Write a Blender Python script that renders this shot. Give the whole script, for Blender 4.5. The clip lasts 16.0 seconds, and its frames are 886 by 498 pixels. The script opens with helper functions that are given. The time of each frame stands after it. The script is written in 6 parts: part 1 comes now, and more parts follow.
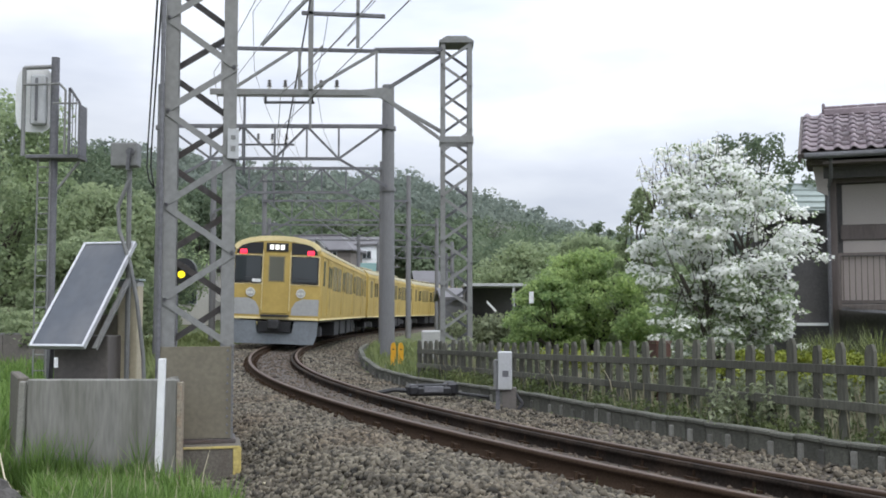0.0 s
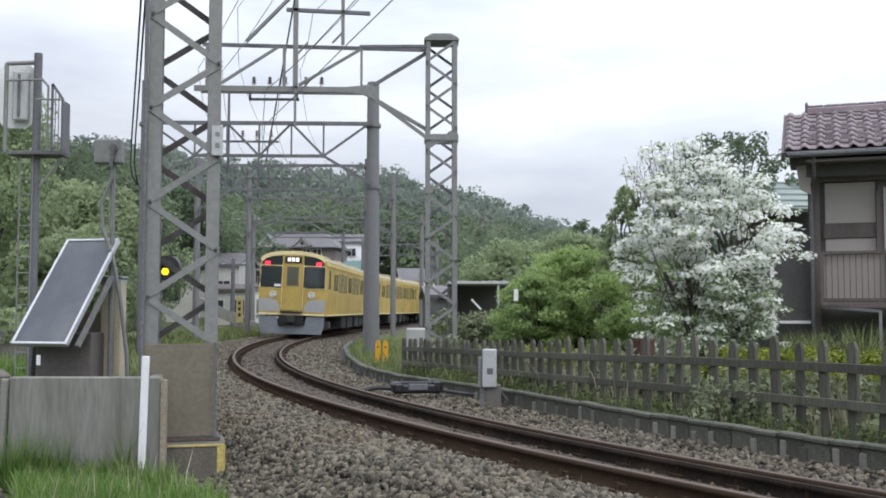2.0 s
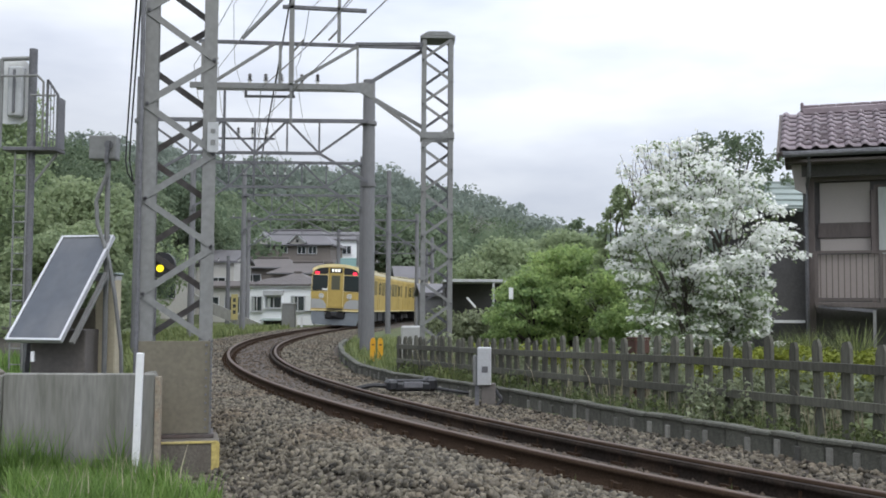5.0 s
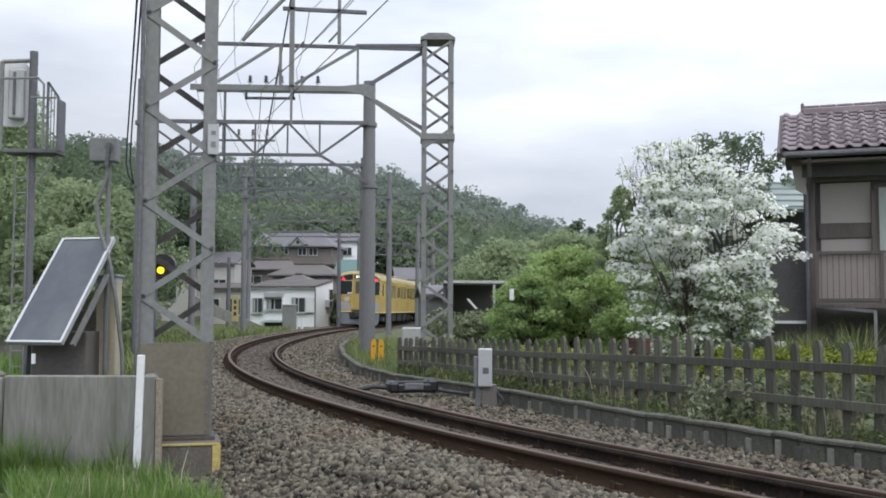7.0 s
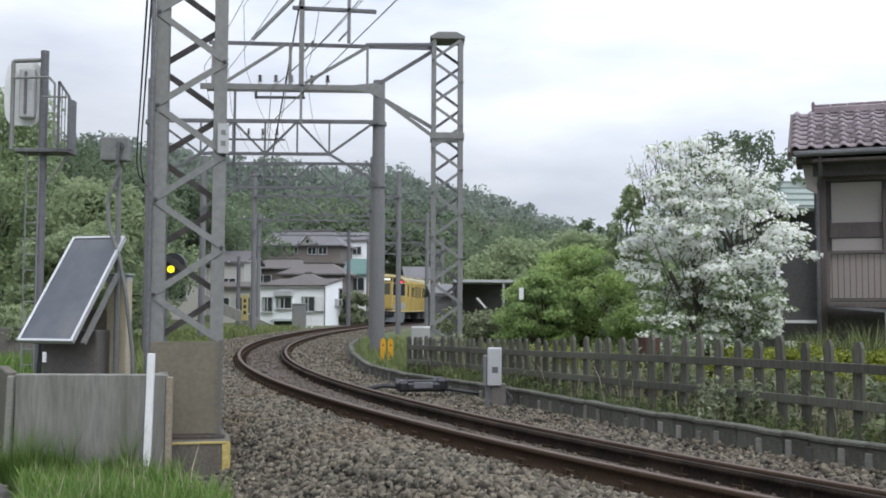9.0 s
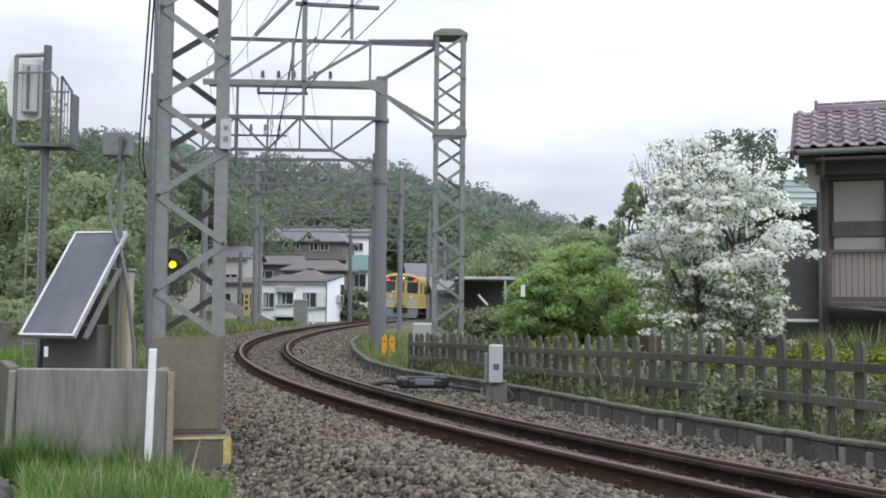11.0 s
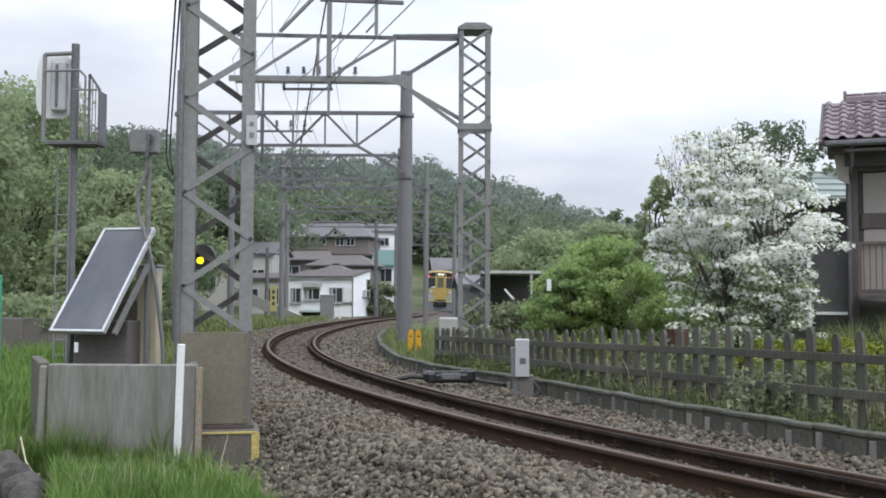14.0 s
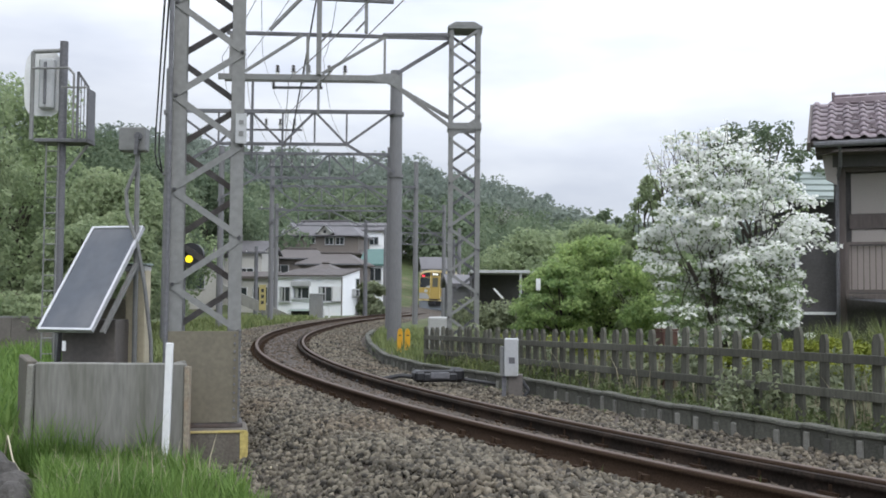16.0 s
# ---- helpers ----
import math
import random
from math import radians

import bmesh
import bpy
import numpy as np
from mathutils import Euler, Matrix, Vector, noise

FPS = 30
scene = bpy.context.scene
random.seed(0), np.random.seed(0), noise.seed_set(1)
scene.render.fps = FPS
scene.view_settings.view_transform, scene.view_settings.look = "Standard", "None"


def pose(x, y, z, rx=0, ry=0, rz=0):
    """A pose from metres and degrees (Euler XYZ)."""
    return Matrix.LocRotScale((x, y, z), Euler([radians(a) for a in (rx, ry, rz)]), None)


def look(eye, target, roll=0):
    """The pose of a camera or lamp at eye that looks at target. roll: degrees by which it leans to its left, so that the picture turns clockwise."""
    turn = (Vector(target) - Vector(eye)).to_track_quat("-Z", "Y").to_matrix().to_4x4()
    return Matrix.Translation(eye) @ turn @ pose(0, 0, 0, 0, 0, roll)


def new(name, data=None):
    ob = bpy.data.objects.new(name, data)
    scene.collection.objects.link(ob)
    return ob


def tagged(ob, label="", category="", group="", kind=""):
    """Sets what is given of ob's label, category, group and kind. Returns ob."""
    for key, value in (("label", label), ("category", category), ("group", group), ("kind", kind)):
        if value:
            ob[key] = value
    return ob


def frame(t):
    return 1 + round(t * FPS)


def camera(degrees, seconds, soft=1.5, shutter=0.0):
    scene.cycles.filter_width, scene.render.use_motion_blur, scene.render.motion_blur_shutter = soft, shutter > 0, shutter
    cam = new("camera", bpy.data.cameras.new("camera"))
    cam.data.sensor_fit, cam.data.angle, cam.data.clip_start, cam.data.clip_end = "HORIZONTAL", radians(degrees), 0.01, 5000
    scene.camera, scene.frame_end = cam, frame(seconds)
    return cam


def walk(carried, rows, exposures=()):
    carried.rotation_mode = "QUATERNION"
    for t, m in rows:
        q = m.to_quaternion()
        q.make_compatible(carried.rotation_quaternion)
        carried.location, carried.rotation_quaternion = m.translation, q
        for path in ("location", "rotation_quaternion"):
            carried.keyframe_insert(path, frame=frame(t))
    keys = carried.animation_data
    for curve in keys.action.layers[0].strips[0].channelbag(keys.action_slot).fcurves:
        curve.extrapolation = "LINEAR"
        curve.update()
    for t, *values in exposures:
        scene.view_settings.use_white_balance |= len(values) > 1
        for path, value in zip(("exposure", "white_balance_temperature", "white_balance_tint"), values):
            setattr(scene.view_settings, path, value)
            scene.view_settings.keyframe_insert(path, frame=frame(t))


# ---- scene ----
# ---- camera ----
EYE = (0.0, 0.0, 1.08)
ROWS = [
    (0.0, 0.636, 3.539, 0.023), (0.5, 0.877, 3.490, 0.140), (1.0, 0.915, 3.459, 0.106), (1.5, 0.935, 3.450, 0.079),
    (2.0, 1.493, 3.407, 0.073), (2.5, 1.820, 3.368, 0.037), (3.0, 1.938, 3.372, 0.031), (3.5, 2.183, 3.292, 0.619),
    (4.0, 1.923, 3.291, 0.475), (6.5, 1.701, 3.344, 0.262), (7.0, 1.722, 3.370, 0.185), (7.5, 1.510, 3.343, 0.284),
    (8.0, 1.158, 3.327, 0.494), (8.5, 1.060, 3.343, 0.303), (9.0, 1.189, 3.317, 0.257), (11.5, 1.013, 3.065, 0.637),
    (12.0, 0.585, 2.977, 0.542), (12.5, 0.004, 2.894, 0.813), (13.0, -0.090, 2.852, 0.904), (13.5, -0.284, 2.817, 0.625),
    (14.0, -0.362, 2.813, 0.299), (14.5, -0.061, 2.800, 0.417), (15.0, 0.131, 2.782, 0.547), (15.5, 0.028, 2.787, 0.549),
    (16.0, 0.233, 2.773, 0.431),
]


def aim(yaw, pitch):
    a, b = radians(yaw), radians(pitch)
    return (EYE[0] + math.sin(a) * math.cos(b), EYE[1] + math.cos(a) * math.cos(b), EYE[2] + math.sin(b))


cam = camera(47.07, 16.0, soft=1.8)
walk(cam, [(t, look(EYE, aim(yaw, pitch), roll)) for t, yaw, pitch, roll in ROWS],
     exposures=[(0.0, 0.32), (2.5, 0.27), (4.0, 0.24), (7.5, 0.21), (9.0, 0.22), (11.5, 0.36), (13.0, 0.35), (16.0, 0.30)])

# ---- world and sun ----
world = bpy.data.worlds.new("overcast_sky")
scene.world = world
world.use_nodes = True
wn, wl = world.node_tree.nodes, world.node_tree.links
wn.clear()
w_out = wn.new("ShaderNodeOutputWorld")
w_bg = wn.new("ShaderNodeBackground")
w_sky = wn.new("ShaderNodeTexSky")
w_sky.sky_type, w_sky.sun_disc = "NISHITA", False
w_sky.sun_elevation, w_sky.sun_rotation = radians(55), radians(200)
w_co = wn.new("ShaderNodeTexCoord")
w_map = wn.new("ShaderNodeMapping")
w_map.inputs["Scale"].default_value = (1.2, 1.2, 4.0)
w_noise = wn.new("ShaderNodeTexNoise")
w_noise.inputs["Scale"].default_value, w_noise.inputs["Detail"].default_value = 2.2, 5.0
w_noise.inputs["Roughness"].default_value = 0.5
w_ramp = wn.new("ShaderNodeValToRGB")
w_ramp.color_ramp.elements[0].position, w_ramp.color_ramp.elements[0].color = 0.34, (0.56, 0.61, 0.73, 1)
w_ramp.color_ramp.elements[1].position, w_ramp.color_ramp.elements[1].color = 0.60, (0.87, 0.91, 0.99, 1)
w_dim = wn.new("ShaderNodeMix")
w_dim.data_type, w_dim.blend_type = "RGBA", "MULTIPLY"
w_dim.inputs["Factor"].default_value = 1.0
w_dim.inputs["B"].default_value = (0.1, 0.1, 0.1, 1)
w_mix = wn.new("ShaderNodeMix")
w_mix.data_type = "RGBA"
w_mix.inputs["Factor"].default_value = 0.92
wl.new(w_co.outputs["Generated"], w_map.inputs["Vector"])
wl.new(w_map.outputs["Vector"], w_noise.inputs["Vector"])
wl.new(w_noise.outputs["Fac"], w_ramp.inputs["Fac"])
wl.new(w_sky.outputs["Color"], w_dim.inputs["A"])
wl.new(w_dim.outputs["Result"], w_mix.inputs["A"])
wl.new(w_ramp.outputs["Color"], w_mix.inputs["B"])
# an overcast sky is brighter overhead than near the horizon
w_sep = wn.new("ShaderNodeSeparateXYZ")
w_up = wn.new("ShaderNodeFloatCurve")
w_curve = w_up.mapping.curves[0]
w_curve.points[0].location, w_curve.points[1].location = (0.0, 0.300), (1.0, 0.92)
for at, level in ((0.10, 0.305), (0.16, 0.35), (0.24, 0.43), (0.40, 0.58)):
    w_curve.points.new(at, level)
w_up.mapping.update()
w_gain = wn.new("ShaderNodeMath")
w_gain.operation, w_gain.inputs[1].default_value = "MULTIPLY", 2.5
wl.new(w_co.outputs["Generated"], w_sep.inputs["Vector"])
wl.new(w_sep.outputs["Z"], w_up.inputs["Value"])
wl.new(w_up.outputs["Value"], w_gain.inputs[0])
# and a little brighter on the side of the hidden sun
w_side = wn.new("ShaderNodeMath")
w_side.operation, w_side.inputs[1].default_value, w_side.inputs[2].default_value = "MULTIPLY_ADD", 0.42, 1.05
wl.new(w_sep.outputs["X"], w_side.inputs[0])
w_all = wn.new("ShaderNodeMath")
w_all.operation = "MULTIPLY"
wl.new(w_gain.outputs[0], w_all.inputs[0])
wl.new(w_side.outputs[0], w_all.inputs[1])
wl.new(w_all.outputs[0], w_bg.inputs["Strength"])
wl.new(w_mix.outputs["Result"], w_bg.inputs["Color"])
wl.new(w_bg.outputs["Background"], w_out.inputs["Surface"])
sun = new("sun", bpy.data.lights.new("sun", "SUN"))
sun.data.energy, sun.data.angle, sun.data.color = 0.8, radians(25), (1.0, 0.97, 0.92)
sun.matrix_world = look((0, 0, 0), (-0.2, 0.55, -0.8))


# ---- materials ----
def mat(name, colour, rough=0.7, metal=0.0, vary=0.25, size=3.0, fine=40.0, bump=0.15, stain=None, each=0.0, streak=1.0, island=0.0, glow=None, power=0.0):
    """A weathered surface: two scales of variation, relief, and stains of a second colour."""
    m = bpy.data.materials.new(name)
    m.use_nodes = True
    n, l = m.node_tree.nodes, m.node_tree.links
    b = n["Principled BSDF"]
    b.inputs["Roughness"].default_value, b.inputs["Metallic"].default_value = rough, metal
    co = n.new("ShaderNodeTexCoord")
    mp = n.new("ShaderNodeMapping")
    mp.inputs["Scale"].default_value = (1, 1, 1 / streak)
    l.new(co.outputs["Object"], mp.inputs["Vector"])
    big, small = n.new("ShaderNodeTexNoise"), n.new("ShaderNodeTexNoise")
    big.inputs["Scale"].default_value, big.inputs["Detail"].default_value = size, 5
    small.inputs["Scale"].default_value, small.inputs["Detail"].default_value = fine, 3
    l.new(mp.outputs["Vector"], big.inputs["Vector"])
    l.new(mp.outputs["Vector"] if streak > 5 else co.outputs["Object"], small.inputs["Vector"])
    add = n.new("ShaderNodeMath")
    add.operation = "ADD"
    l.new(big.outputs["Fac"], add.inputs[0])
    l.new(small.outputs["Fac"], add.inputs[1])
    value = add.outputs[0]
    rng = n.new("ShaderNodeMapRange")
    rng.inputs["From Min"].default_value, rng.inputs["From Max"].default_value = 0.7, 1.3
    rng.inputs["To Min"].default_value, rng.inputs["To Max"].default_value = 1 - vary, 1 + vary
    l.new(value, rng.inputs["Value"])
    value = rng.outputs["Result"]
    for amount, source, socket in ((each, "ShaderNodeObjectInfo", "Random"), (island, "ShaderNodeNewGeometry", "Random Per Island")):
        if amount:
            info = n.new(source)
            r2 = n.new("ShaderNodeMapRange")
            r2.inputs["To Min"].default_value, r2.inputs["To Max"].default_value = 1 - amount, 1 + amount
            l.new(info.outputs[socket], r2.inputs["Value"])
            mul = n.new("ShaderNodeMath")
            mul.operation = "MULTIPLY"
            l.new(value, mul.inputs[0])
            l.new(r2.outputs["Result"], mul.inputs[1])
            value = mul.outputs[0]
    base = n.new("ShaderNodeMix")
    base.data_type = "RGBA"
    base.inputs["A"].default_value = (*colour, 1)
    base.inputs["B"].default_value = (*(stain or colour), 1)
    rs = n.new("ShaderNodeMapRange")
    rs.inputs["From Min"].default_value, rs.inputs["From Max"].default_value = 0.45, 0.68
    rs.inputs["To Max"].default_value = 0.8 if stain else 0.0
    l.new(big.outputs["Fac"], rs.inputs["Value"])
    l.new(rs.outputs["Result"], base.inputs["Factor"])
    vm = n.new("ShaderNodeVectorMath")
    vm.operation = "SCALE"
    l.new(base.outputs["Result"], vm.inputs[0])
    l.new(value, vm.inputs["Scale"])
    l.new(vm.outputs["Vector"], b.inputs["Base Color"])
    if bump:
        bp = n.new("ShaderNodeBump")
        bp.inputs["Strength"].default_value, bp.inputs["Distance"].default_value = bump, 0.02
        l.new(small.outputs["Fac"], bp.inputs["Height"])
        l.new(bp.outputs["Normal"], b.inputs["Normal"])
    if glow:
        b.inputs["Emission Color"].default_value = (*glow, 1)
        b.inputs["Emission Strength"].default_value = power
    return m


def leaf_mat(name, low, high, rough=0.6, through_light=0.25, scale=0.9):
    """Foliage whose clumps differ in colour one by one."""
    m = bpy.data.materials.new(name)
    m.use_nodes = True
    n, l = m.node_tree.nodes, m.node_tree.links
    b = n["Principled BSDF"]
    b.inputs["Roughness"].default_value = rough
    b.inputs["Specular IOR Level"].default_value = 0.25
    geo = n.new("ShaderNodeNewGeometry")
    co = n.new("ShaderNodeTexCoord")
    tex = n.new("ShaderNodeTexNoise")
    tex.inputs["Scale"].default_value = scale
    l.new(co.outputs["Object"], tex.inputs["Vector"])
    add = n.new("ShaderNodeMath")
    add.operation, add.inputs[1].default_value = "MULTIPLY_ADD", 0.55
    l.new(geo.outputs["Random Per Island"], add.inputs[0])
    sub = n.new("ShaderNodeMath")
    sub.operation, sub.inputs[1].default_value = "MULTIPLY_ADD", 1.6
    sub.inputs[2].default_value = -0.55
    l.new(tex.outputs["Fac"], sub.inputs[0])
    l.new(sub.outputs[0], add.inputs[2])
    mix = n.new("ShaderNodeMix")
    mix.data_type = "RGBA"
    mix.inputs["A"].default_value, mix.inputs["B"].default_value = (*low, 1), (*high, 1)
    l.new(add.outputs[0], mix.inputs["Factor"])
    l.new(mix.outputs["Result"], b.inputs["Base Color"])
    tr = n.new("ShaderNodeBsdfTranslucent")
    l.new(mix.outputs["Result"], tr.inputs["Color"])
    ms = n.new("ShaderNodeMixShader")
    ms.inputs["Fac"].default_value = through_light
    l.new(b.outputs["BSDF"], ms.inputs[1])
    l.new(tr.outputs["BSDF"], ms.inputs[2])
    l.new(ms.outputs["Shader"], n["Material Output"].inputs["Surface"])
    return m


def glass_mat(name, colour, rough=0.06):
    m = bpy.data.materials.new(name)
    m.use_nodes = True
    b = m.node_tree.nodes["Principled BSDF"]
    b.inputs["Base Color"].default_value = (*colour, 1)
    b.inputs["Roughness"].default_value = rough
    b.inputs["Specular IOR Level"].default_value = 0.7
    return m


M_STEEL = mat("galvanised_steel", (0.208, 0.211, 0.208), 0.6, 0.15, 0.16, 1.5, 18, 0.06, stain=(0.165, 0.161, 0.15), streak=2.5)
# dark steel with rust stains; its tone also puts shade on rear members
M_STEEL_SHADE_RUST = mat("shaded_rusty_steel", (0.085, 0.08, 0.08), 0.75, 0.1, 0.3, 1.2, 22, 0.12, stain=(0.075, 0.05, 0.038), streak=3.0)
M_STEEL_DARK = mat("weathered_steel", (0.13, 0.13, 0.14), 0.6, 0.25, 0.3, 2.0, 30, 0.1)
M_PLATE = mat("painted_plate", (0.162, 0.146, 0.108), 0.65, 0.1, 0.18, 1.5, 25, 0.08, stain=(0.125, 0.11, 0.08))
M_CONCRETE = mat("weathered_concrete", (0.205, 0.202, 0.184), 0.9, 0, 0.24, 4.6, 38, 0.25, stain=(0.085, 0.085, 0.068), streak=8.0)
M_POLE = mat("concrete_pole", (0.17, 0.17, 0.175), 0.85, 0, 0.15, 1.2, 40, 0.15, stain=(0.14, 0.14, 0.145), streak=6.0)
M_KERB = mat("old_concrete_kerb", (0.098, 0.098, 0.08), 0.95, 0, 0.35, 3.0, 50, 0.4, stain=(0.063, 0.067, 0.052), each=0.2)
M_STUB = mat("pale_concrete_stub", (0.165, 0.162, 0.143), 0.95, 0, 0.25, 4.0, 50, 0.3, stain=(0.12, 0.12, 0.10), each=0.55)
M_RUST = mat("rusty_rail_side", (0.052, 0.034, 0.0225), 0.95, 0, 0.35, 4.0, 70, 0.3, stain=(0.034, 0.022, 0.016))
M_GREASE = mat("greasy_black_steel", (0.028, 0.022, 0.018), 0.95, 0, 0.4, 2.5, 40, 0.3, stain=(0.046, 0.032, 0.023))
for m_dull in (M_RUST, M_GREASE):
    m_dull.node_tree.nodes["Principled BSDF"].inputs["Specular IOR Level"].default_value = 0.12
M_RAILTOP = mat("worn_rail_head", (0.075, 0.047, 0.031), 0.6, 0.1, 0.2, 3.0, 60, 0.05)
M_STONE = mat("ballast_stone", (0.110, 0.097, 0.073), 0.95, 0, 0.2, 0.7, 25, 0.3, stain=(0.088, 0.068, 0.046), island=0.8)
M_STONE_RUSTY = mat("rust_stained_stone", (0.078, 0.060, 0.044), 0.95, 0, 0.25, 0.7, 25, 0.3, stain=(0.055, 0.040, 0.029), island=0.6)
M_FOOTING = mat("stained_footing", (0.125, 0.112, 0.092), 0.9, 0, 0.3, 5, 40, 0.3, stain=(0.07, 0.06, 0.05), streak=3.0)
M_FADED = mat("faded_yellow_paint", (0.46, 0.37, 0.12), 0.7, 0, 0.3, 6, 40, 0.1, stain=(0.30, 0.26, 0.16))
M_SOIL = mat("ballast_bed", (0.064, 0.053, 0.041), 1.0, 0, 0.4, 1.2, 22, 0.8, stain=(0.07, 0.055, 0.045))
M_WOOD = mat("grey_weathered_wood", (0.098, 0.096, 0.077), 0.9, 0, 0.35, 3.0, 40, 0.35, stain=(0.055, 0.055, 0.042), each=0.28, streak=8.0)
M_GRASSLAND = mat("grassy_ground", (0.07, 0.095, 0.03), 1.0, 0, 0.4, 0.6, 14, 0.6, stain=(0.10, 0.085, 0.055))
M_GRASS = leaf_mat("grass_blades", (0.06, 0.12, 0.028), (0.20, 0.305, 0.078), 0.6, 0.4, 2.2)
M_WEED = leaf_mat("weed_leaves", (0.06, 0.085, 0.035), (0.16, 0.19, 0.075), 0.6, 0.35)
M_DRYGRASS = leaf_mat("dry_grass", (0.10, 0.135, 0.05), (0.23, 0.26, 0.105), 0.6, 0.35)
M_HEDGE = leaf_mat("yellow_green_hedge", (0.10, 0.13, 0.02), (0.31, 0.34, 0.055), 0.6, 0.35)
M_SHRUB = leaf_mat("dark_shrub_leaves", (0.125, 0.15, 0.095), (0.27, 0.30, 0.175), 0.6, 0.35)
M_FOREST = leaf_mat("forest_leaves", (0.088, 0.125, 0.078), (0.205, 0.255, 0.155), 0.6, 0.5, 0.12)
# distance haze is put into these leaves: paler and greyer than M_FOREST
M_FOREST_HAZE = leaf_mat("hazed_forest_leaves", (0.155, 0.19, 0.165), (0.245, 0.285, 0.23), 0.6, 0.5, 0.08)
M_SPRING = leaf_mat("spring_leaves", (0.18, 0.235, 0.13), (0.375, 0.44, 0.25), 0.6, 0.55)
M_TREE = leaf_mat("fresh_tree_leaves", (0.165, 0.22, 0.12), (0.36, 0.44, 0.235), 0.6, 0.45)
M_BLOSSOM = leaf_mat("white_blossom", (0.78, 0.80, 0.75), (0.95, 0.95, 0.93), 0.6, 0.55)
M_MAPLE = leaf_mat("pale_garden_leaves", (0.155, 0.25, 0.105), (0.46, 0.57, 0.225), 0.6, 0.6)
M_STRAW = leaf_mat("dry_straw", (0.20, 0.18, 0.12), (0.42, 0.38, 0.27), 0.7, 0.3)
M_TWIGS = leaf_mat("grey_twigs", (0.25, 0.24, 0.225), (0.38, 0.365, 0.345), 0.8, 0.3)
M_BARK = mat("bark", (0.07, 0.06, 0.05), 0.95, 0, 0.35, 6.0, 50, 0.5)
M_YELLOW = mat("yellow_train_paint", (0.405, 0.29, 0.076), 0.6, 0, 0.09, 0.8, 8, 0.02, stain=(0.47, 0.34, 0.10))
M_CREAM = mat("cream_roof_edge", (0.74, 0.62, 0.33), 0.5, 0, 0.08, 0.8, 8, 0.02)
M_ROOFGREY = mat("train_roof", (0.29, 0.26, 0.165), 0.8, 0, 0.15, 1.0, 12, 0.1)
M_TRAINGREY = mat("grey_train_panel", (0.33, 0.335, 0.33), 0.5, 0, 0.1, 1.0, 12, 0.03)
M_SKIRT = mat("blue_grey_skirt", (0.17, 0.19, 0.21), 0.55, 0, 0.15, 1.5, 12, 0.04)
M_UNDER = mat("dark_underframe", (0.03, 0.03, 0.032), 0.85, 0, 0.4, 2.0, 20, 0.2)
M_BLACK = mat("black_paint", (0.015, 0.015, 0.017), 0.4, 0, 0.2, 2.0, 20, 0.03)
M_GLASS = glass_mat("dark_window_glass", (0.035, 0.042, 0.045))
M_SIDEGLASS = glass_mat("side_window_glass", (0.075, 0.068, 0.05), 0.12)
# yellowish reflection put into the side windows' colour; also colours the door frame
M_REFLECT_CREAM = mat("window_reflection_cream", (0.27, 0.215, 0.10), 0.25, 0, 0.12, 0.7, 6, 0.0)
M_RED = mat("red_tail_light", (0.6, 0.02, 0.03), 0.4, 0, 0.05, 3, 20, 0, glow=(1.0, 0.03, 0.08), power=1.6)
M_LEDWHITE = mat("lit_sign_letters", (0.8, 0.8, 0.75), 0.5, 0, 0.05, 3, 20, 0, glow=(1, 0.98, 0.9), power=0.9)
M_LENS = mat("headlight_lens", (0.62, 0.62, 0.58), 0.25, 0, 0.1, 5, 20, 0)
M_AMBER = mat("lit_yellow_signal", (0.9, 0.7, 0.02), 0.4, 0, 0.03, 3, 20, 0, glow=(1.0, 0.80, 0.02), power=1.2)
M_WHITE = mat("white_paint", (0.72, 0.73, 0.74), 0.6, 0, 0.08, 2.0, 20, 0.05, stain=(0.62, 0.62, 0.60))
M_WHITEWALL = mat("white_render", (0.82, 0.84, 0.86), 0.85, 0, 0.07, 0.5, 12, 0.05, stain=(0.74, 0.76, 0.77))
M_LIGHTGREY = mat("light_grey_cabinet", (0.42, 0.43, 0.44), 0.6, 0.1, 0.1, 2.5, 30, 0.05, stain=(0.34, 0.34, 0.33))
M_SAFETY = mat("yellow_safety_paint", (0.66, 0.35, 0.015), 0.55, 0, 0.15, 4.0, 30, 0.05, stain=(0.55, 0.30, 0.03))
# the paler streaked second colour stands for reflections on the cells
M_PANEL = mat("solar_cells", (0.062, 0.072, 0.09), 0.3, 0.0, 0.12, 1.6, 9, 0.0, stain=(0.11, 0.112, 0.12), streak=5.0)
M_ALU = mat("aluminium_frame", (0.55, 0.56, 0.58), 0.4, 0.5, 0.08, 2, 20, 0.02)
M_BROWNBOX = mat("brown_cabinet", (0.12, 0.108, 0.098), 0.6, 0, 0.2, 2, 20, 0.05)
M_BEIGE = mat("beige_post_paint", (0.43, 0.385, 0.275), 0.7, 0, 0.12, 2, 20, 0.05)
M_CABLE = mat("black_cable", (0.02, 0.02, 0.022), 0.6, 0, 0.1, 2, 20, 0)
M_WIRE = mat("overhead_wire", (0.24, 0.24, 0.25), 0.5, 0.3, 0.1, 2, 20, 0)
M_PORCELAIN_WHITE = mat("white_porcelain", (0.62, 0.62, 0.60), 0.3, 0, 0.1, 5, 20, 0)
M_PORCELAIN = mat("dark_insulator", (0.05, 0.045, 0.045), 0.3, 0, 0.1, 5, 20, 0)
